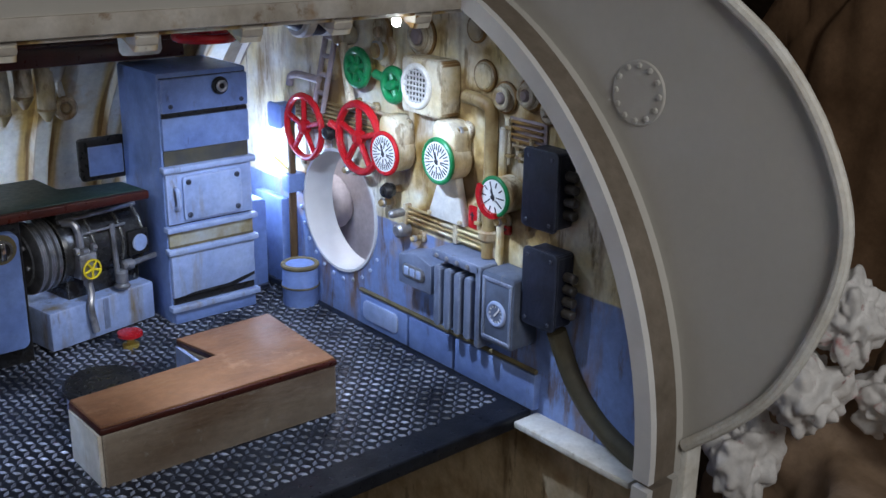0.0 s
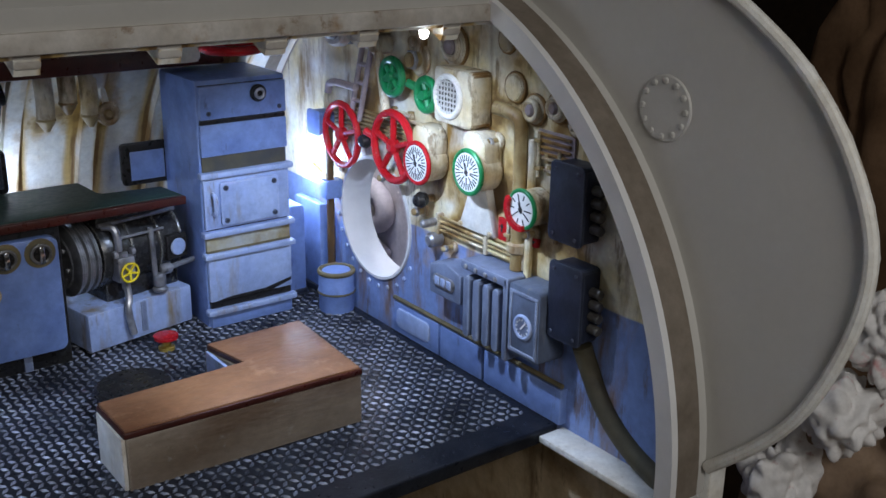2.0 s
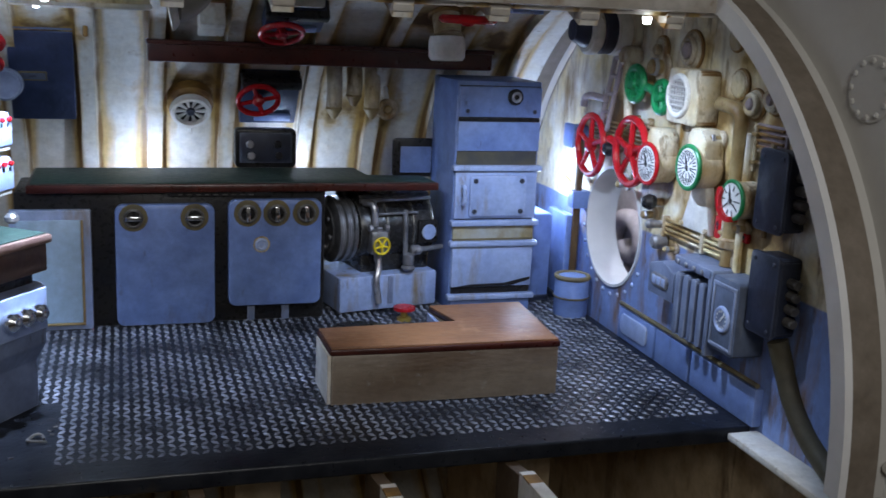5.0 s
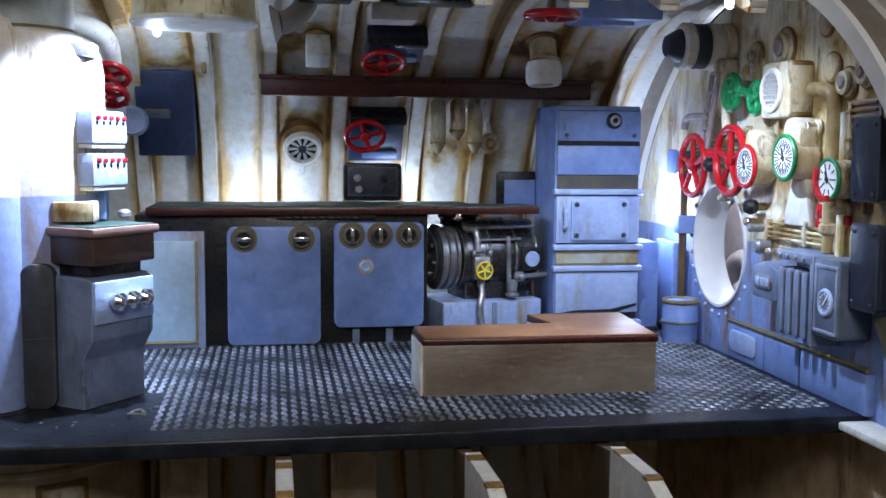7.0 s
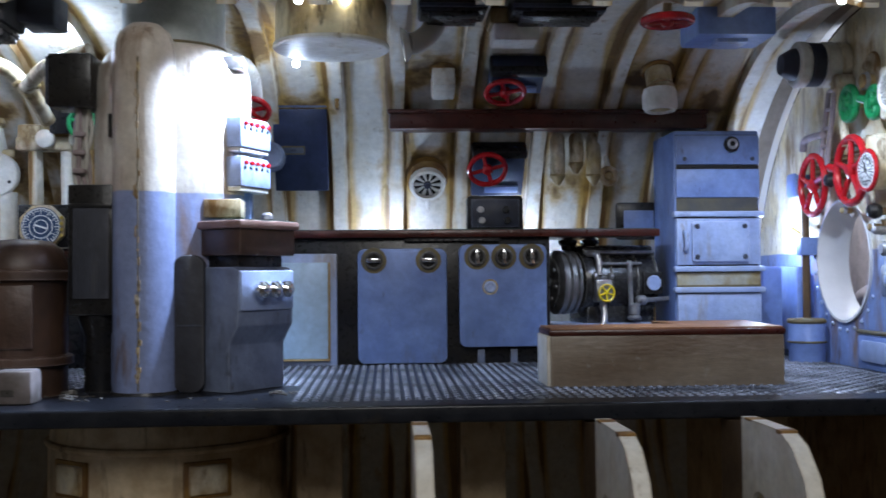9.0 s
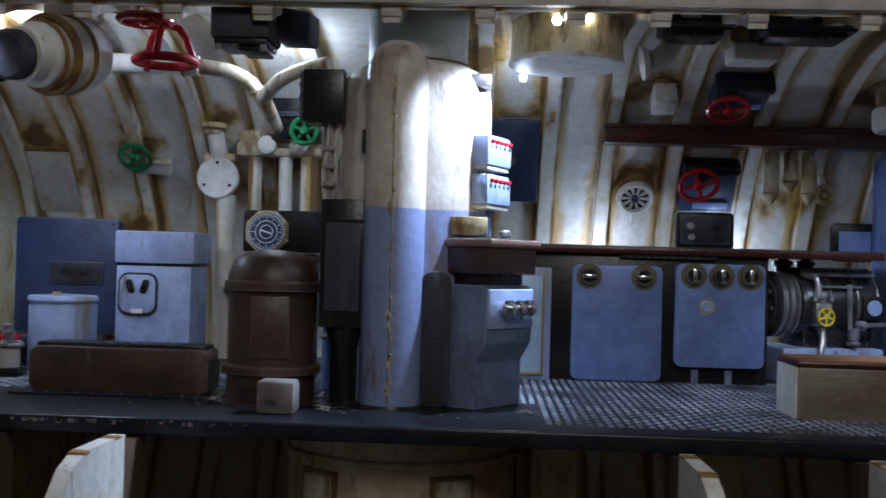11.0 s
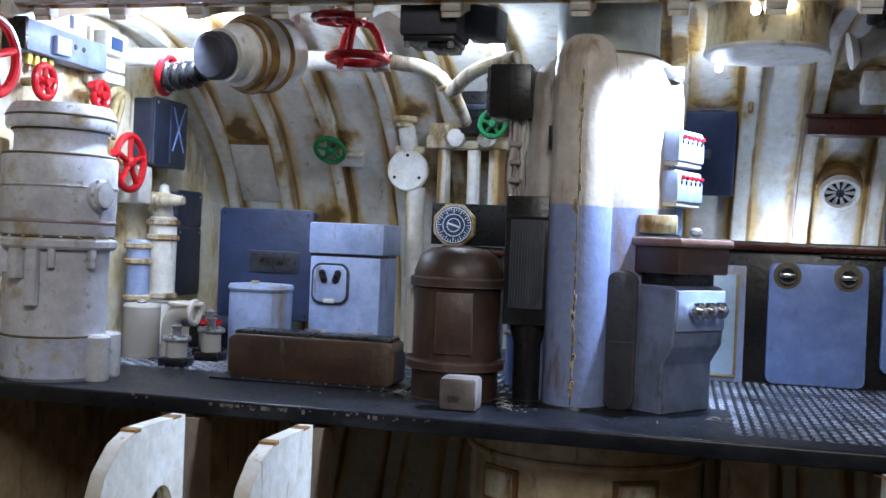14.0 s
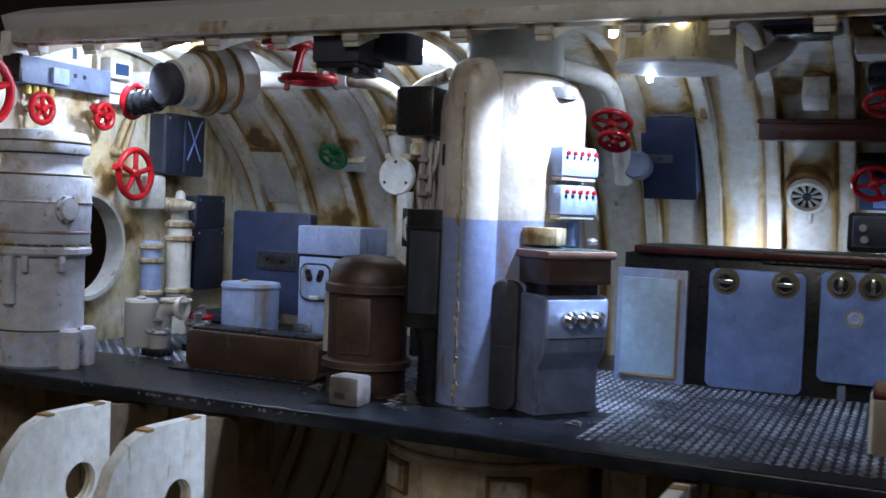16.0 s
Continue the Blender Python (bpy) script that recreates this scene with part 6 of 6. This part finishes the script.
# ---- west bulkhead ----
hand_wheel(west(0.3, 3.5), 0.42, RED, "large glossy red four-spoke hand wheel", RW, 4, 0.06, 0.3)
hand_wheel(west(1.27, 3.36), 0.19, RED, "small glossy red hand wheel under the switch strip", RW, 5, 0.045, 0.3)
hand_wheel(west(2.47, 3.37), 0.17, RED, "small glossy red hand wheel with a grip", RW, 5, 0.045, 0.3, knob=True)
hand_wheel(west(3.0, 2.55), 0.36, RED, "tall glossy red hand wheel over a white valve box", RW, 5, 0.05, 0.45, knob=True)
t = mounted("switch_strip", "long blue switch strip with small dark sockets", "switch", west(1.75, 3.86))
part("case", box(-0.85, 0.85, -0.18, 0.18, 0, 0.3, 0.02), SLATE, t)
part("end_cap", box(-0.9, -0.84, -0.19, 0.19, 0, 0.31, 0.01), BLACK, t)
part("switch_block", box(-0.35, -0.05, -0.14, 0.08, 0.3, 0.37, 0.02), PALE, t)
for x in (0.12, 0.3):
    part("socket", cyl(0.035, 0.29, 0.31, "z", (x, 0.02, 0), 10, 0.004), BLACK, t)
for k in range(4):
    part("gland", cyl(0.05, 0.18, 0.32, "y", (-0.6 + 0.14 * k, 0, 0.15), 10, 0.01), GOLD, t)
t = mounted("socket_board", "white panel with two small dark slots", "panel", west(1.6, 4.2))
part("plate", box(-0.8, 0.75, -0.18, 0.14, 0, 0.15, 0.02), WHITE, t)
for x in (-0.1, 0.4):
    part("slot", box(x - 0.04, x + 0.04, -0.06, 0.1, 0.15, 0.16, 0.002), NAVY, t)
t = mounted("meter_stack", "stack of cream meter boxes with a square window", "meter", west(2.8, 3.9))
part("back", box(-0.3, 0.3, -0.35, 0.38, 0, 0.1, 0.02), RUSTY, t)
for z, h in ((0.2, 0.3), (-0.08, 0.16), (-0.26, 0.14)):
    part("box", box(-0.22, 0.26, z - h / 2, z + h / 2, 0.08, 0.3, 0.02), WHITE, t)
part("window", box(-0.12, 0.16, 0.11, 0.28, 0.3, 0.31, 0.003), BLUE_DIAL, t)
t = mounted("pipe_loop", "thin ochre pipe loop on the bulkhead", "pipe", west(3.22, 3.2))
part("loop", tube([(-0.25, -0.3, 0.1), (0.02, 0.3, 0.1), (0.16, 0.28, 0.1), (-0.1, -0.32, 0.1)], 0.05, 10), OCHRE, t)
part("foot", cyl(0.08, 0, 0.14, "z", (-0.22, -0.3, 0), 12), RUSTY, t)
t = mounted("valve_box", "white rounded valve box", "valve", west(3.65, 2.3))
part("box", box(-0.3, 0.28, -0.28, 0.26, 0, 0.3, 0.06), WHITE, t)
part("stub", lathe([(0.12, 0), (0.1, 0.3), (0.06, 0.55)], 16, "z", (0.45, -0.2, 0.15)), RUSTY, t)
t = wall_box("navy_locker", "tall navy wall locker with a ribbed door", "locker", west(4.3, 3.07), 0.95, 0.95, 0.35, NAVY, 2, STEEL)
part("door_rib", box(-0.05, 0.0, -0.42, 0.42, 0.35, 0.37, 0.005), DEEP, t)
for s0 in (1, -1):
    part("cross_brace", moved(box(-0.36, 0.36, -0.015, 0.015, 0.35, 0.365, 0.003), at(0.22, 0.08, 0, 0, 0, 62 * s0)), BLUE, t)
for z, h in ((2.0, 0.52), (1.2, 1.0)):
    t = wall_box("dark_locker", "dark navy locker low on the bulkhead", "locker", west(5.1, z), 0.75, h, 0.3, NAVY, 2, STEEL, group="dark lockers")
for y, top, r, mat, cone, lab in ((4.3, 1.83, 0.22, WHITE, True, "cream flanged pipe with rust stains and a pointed cap"), (3.62, 1.49, 0.18, PALE, False, "pale blue pipe with ochre collars")):
    t = thing("flanged_pipe", lab, "pipe", -6.27, y, 0, group="flanged pipes")
    part("pipe", lathe([(r * 0.8, 0.0), (r * 0.8, 0.6), (r * 0.92, 0.62), (r * 0.92, top), (r * 0.8, top + 0.03)], 24), mat, t)
    for zz in (0.66, top - 0.32, top - 0.1):
        part("flange", cyl(r * 1.1, zz, zz + 0.09, "z", (0, 0, 0), 24, 0.02), RUSTY, t)
    if cone:
        part("pointed_cap", lathe([(r * 0.7, top), (r * 0.62, top + 0.12), (r * 0.3, top + 0.48), (0.0, top + 0.52)], 20), WHITE, t)

# ---- big white tank and small valves ----
t = thing("pressure_tank", "large white rust-stained upright tank with a domed lid", "tank", -5.6, 0.66, 0)
t.scale = (0.79, 0.79, 1.0)
part("lower", lathe([(0.7, 0.35), (0.7, 1.42)], 48), TANK_WHITE, t)
part("base", lathe([(0.68, 0.0), (0.72, 0.04), (0.72, 0.42), (0.73, 0.46)], 48), TANK_FOOT, t, "pale blue base with ochre chips")
part("flange", cyl(0.8, 1.42, 1.54, "z", (0, 0, 0), 48, 0.03), TANK_WHITE, t)
part("body", lathe([(0.75, 1.56), (0.77, 1.6), (0.77, 1.82), (0.78, 1.86), (0.78, 2.4), (0.74, 2.46)], 48), TANK_WHITE, t)
part("neck", lathe([(0.66, 2.44), (0.62, 2.5), (0.62, 2.66), (0.66, 2.72)], 48), TANK_WHITE, t)
part("lid", lathe([(0.72, 2.72), (0.74, 2.76), (0.73, 2.9), (0.66, 2.99), (0.2, 3.03), (0, 3.03)], 48), TANK_WHITE, t)
part("groove", torus(0.76, 0.025, "z", (0, 0, 1.72), 48, 8), PURPLE, t)
for r, z in ((0.7, 0.48), (0.755, 1.56), (0.76, 2.44), (0.65, 2.71), (0.735, 2.86)):
    part("grime_line", torus(r, 0.014, "z", (0, 0, z), 48, 6), KNOB_RUST, t)
for x, a, z0, z1 in ((0.0, -80, 0.82, 1.42), (0.0, -98, 1.1, 1.42), (0.0, -128, 1.15, 1.5)):
    part("bracket", moved(box(0.68, 0.84, -0.08, 0.08, z0, z1, 0.02), Matrix.Rotation(radians(a), 4, "Z")), TANK_WHITE, t)
for a, h in ((-6, 0.5), (32, 0.5), (-150, 0.7)):
    part("foot_lug", moved(lathe([(0.16, 0), (0.17, 0.03), (0.17, h - 0.03), (0.14, h)], 20), Matrix.Translation((0.74 * math.cos(radians(a)), 0.74 * math.sin(radians(a)), 0))), TANK_WHITE, t)
for k in range(20):
    a = radians(18 * k)
    part("flange_bolt", cyl(0.022, 1.54, 1.565, "z", (0.775 * math.cos(a), 0.775 * math.sin(a), 0), 8, 0.006), TANK_WHITE, t)
for a, w in ((-62, 0.05), (-20, 0.05)):
    part("flange_web", moved(box(0.68, 0.79, -w, w, 1.22, 1.43, 0.02), Matrix.Rotation(radians(a), 4, "Z")), TANK_WHITE, t)
part("seam_ring", torus(0.785, 0.016, "z", (0, 0, 2.1), 48, 6), TANK_WHITE, t)
port = part("port", moved(lathe([(0.17, 0), (0.18, 0.12), (0.15, 0.14), (0.14, 0.22), (0.0, 0.24)], 20, "y"), Matrix.Rotation(radians(72), 4, "Z") @ at(0, -0.74, 2.02)), TANK_WHITE, t, "round bolted port")
for i in range(6):
    a = 2 * math.pi * i / 6
    part("bolt", moved(cyl(0.03, 0.1, 0.15, "y", (0.15 * math.cos(a), -0.74, 2.02 + 0.15 * math.sin(a)), 8, 0.006), Matrix.Rotation(radians(72), 4, "Z")), STEEL, port)
t = mounted("louvre_box", "grey louvred box beside the tank", "box", front(-6.3, 0.2, 2.1))
part("case", box(-0.2, 0.25, -0.4, 0.5, -0.2, 0.0, 0.03), RUSTY, t)
for k in range(4):
    part("louvre", box(-0.16, 0.2, -0.2 + 0.07 * k, -0.17 + 0.07 * k, 0, 0.02, 0.004), BLACK, t)


def small_valve(x, y, h, mat, label):
    t = thing("deck_valve", label, "valve", x, y, 0, group="deck valves")
    part("foot", box(-0.18, 0.18, -0.14, 0.14, 0, 0.12, 0.03), BLACK, t)
    part("body", lathe([(0.12, 0.1), (0.13, 0.14), (0.13, h - 0.2), (0.1, h - 0.18)], 18), GREY, t)
    part("wheel", torus(0.15, 0.03, "z", (0, 0, h - 0.16), 14, 8), mat, t)
    for k in range(5):
        a = 2 * math.pi * k / 5
        part("handle_ball", lathe([(0.0, -0.035), (0.035, -0.01), (0.035, 0.015), (0.0, 0.04)], 8, "z", (0.15 * math.cos(a), 0.15 * math.sin(a), h - 0.14)), mat, t)
    part("spindle", lathe([(0.07, h - 0.2), (0.05, h - 0.05), (0.07, h), (0.0, h + 0.04)], 12), STEEL, t)
    return t


small_valve(-4.85, 2.1, 0.5, STEEL, "small steel deck valve with a scalloped wheel")
small_valve(-4.75, 2.85, 0.55, STEEL, "small steel deck valve behind another")
small_valve(-5.0, 3.3, 0.6, RED, "small deck valve with a red wheel")
t = thing("grey_can", "plain grey can with a small stopper on the deck", "can", -5.7, 2.75, 0)
part("body", lathe([(0.23, 0), (0.24, 0.03), (0.24, 0.66), (0.21, 0.7)], 28), GREY, t)
part("stopper", cyl(0.07, 0.69, 0.75, "z", (0, 0, 0), 12), STEEL, t)
t = thing("elbow_pipe", "grey rounded elbow pipe on the deck", "pipe", -5.25, 2.7, 0)
part("elbow", tube([(0, 0, 0.0), (0, 0, 0.5), (0.1, 0, 0.62), (0.3, 0.05, 0.62)], 0.12, 14), GREY, t)
part("flange", torus(0.14, 0.04, "x", (0.3, 0.05, 0.62), 18, 8), WHITE, t)
part("hoop", torus(0.2, 0.03, "z", (0.15, 0.1, 0.72), 20, 8), WHITE, t)

# ---- the model's light-emitting diodes ----
GLOW, gnt, gb = nodes_of("white_led")
gb.inputs["Emission Color"].default_value = (0.85, 0.93, 1, 1)
gb.inputs["Emission Strength"].default_value = 30
for x, y, z in ((1.76, 0.98, 4.07), (1.5, 3.75, 3.97), (-4.9, 2.6, 4.4), (-1.55, 3.4, 4.35), (1.85, 2.25, 4.4), (2.2, 2.25, 4.4), (7.5, 0.98, 4.1)):
    t = thing("led", "tiny glowing white light-emitting diode", "lamp", x, y, z, group="light-emitting diodes")
    part("bulb", lathe([(0.0, -0.05), (0.035, -0.035), (0.045, 0.0), (0.045, 0.03)], 12), GLOW, t)

# ---- surroundings of the model ----
ground = thing("ground", "dark brown wooden workbench under the model", "table", kind="structure")
part("top", box(-60, 60, -60, 60, -7.0, -5.0, 0.1), DARKROOM, ground)
room = thing("wall_room", "dim brown room walls behind the workbench", "wall", kind="structure")
part("back", box(-60, 60, 45, 46, -7, 50, 0), DARKROOM, room)
part("side", box(45, 46, -60, 46, -7, 50, 0), DARKROOM, room)


def crumpled(name, label, c, size, mat, seed, group=""):
    rnd = random.Random(seed)
    bm = bmesh.new()
    bmesh.ops.create_icosphere(bm, subdivisions=5, radius=1)
    off = Vector((rnd.uniform(0, 50), rnd.uniform(0, 50), rnd.uniform(0, 50)))
    for v in bm.verts:
        d = noise.fractal(v.co * 1.2 + off, 0.9, 2.0, 3) * 0.45 + abs(noise.noise(v.co * 1.9 + off)) * 0.55
        v.co = Vector((v.co.x * size[0], v.co.y * size[1], v.co.z * size[2])) * (1 + d) + Vector(c)
    ob = part(name, smooth(bm), mat)
    ob.data.set_sharp_from_angle(angle=math.pi)
    return tagged(ob, label, "paper", group)


crumpled("crumpled_tissue", "crumpled white tissue stained with red paint", (11.5, -1.98, 0.95), (0.3, 0.3, 0.42), PAPER, 3, "tissues")
crumpled("crumpled_tissue", "crumpled white tissue with faint red smears", (11.4, -1.6, 0.0), (0.36, 0.42, 0.45), PAPER, 8, "tissues")
crumpled("crumpled_tissue", "twisted white tissue hanging down", (11.4, -0.95, -1.2), (0.36, 0.36, 0.5), PAPER, 12, "tissues")
crumpled("crumpled_tissue", "white tissue with a dark red blot", (12.0, -2.45, -0.1), (0.4, 0.4, 0.4), PAPER, 17, "tissues")
crumpled("wrapping_paper", "crumpled tan wrapping paper heap on the workbench", (13.4, -3.0, -2.6), (2.6, 2.6, 2.6), TAN, 5)
crumpled("brown_cloth", "folded brown cloth behind the model", (20.0, 2.6, 1.2), (0.6, 1.9, 5.0), CLOTH, 9)

# ---- raised pattern of the deck plate ----
verts, faces = [], []
P = 0.1


def lozenge(x, y, turn):
    c, s = math.cos(turn), math.sin(turn)
    n = len(verts)
    for u, v, h in ((-0.052, 0, 0), (0, -0.024, 0), (0.052, 0, 0), (0, 0.024, 0), (-0.024, 0, 0.018), (0.024, 0, 0.018)):
        verts.append(((x + u * c - v * s) * S, (y + u * s + v * c) * S, h * S))
    faces.extend([(n, n + 1, n + 4), (n + 1, n + 5, n + 4), (n + 1, n + 2, n + 5), (n + 2, n + 3, n + 5), (n + 3, n + 4, n + 5), (n + 3, n, n + 4)])


for i in range(int((8.5 - XW) / P)):
    for j in range(int(4.9 / P)):
        x, y = XW + 0.1 + P * i, (0.42 if XW + P * i > 1.6 else 1.95) + P * j
        if y < 5.0:
            lozenge(x, y, radians(45 if (i + j) % 2 else -45))
me = bpy.data.meshes.new("tread_pattern")
me.from_pydata(verts, [], faces)
me.materials.append(RIVET)
tread = new("tread_pattern", me)
tread.parent = floor
tagged(tread, "dry-brushed raised tread pattern", kind="stuff")
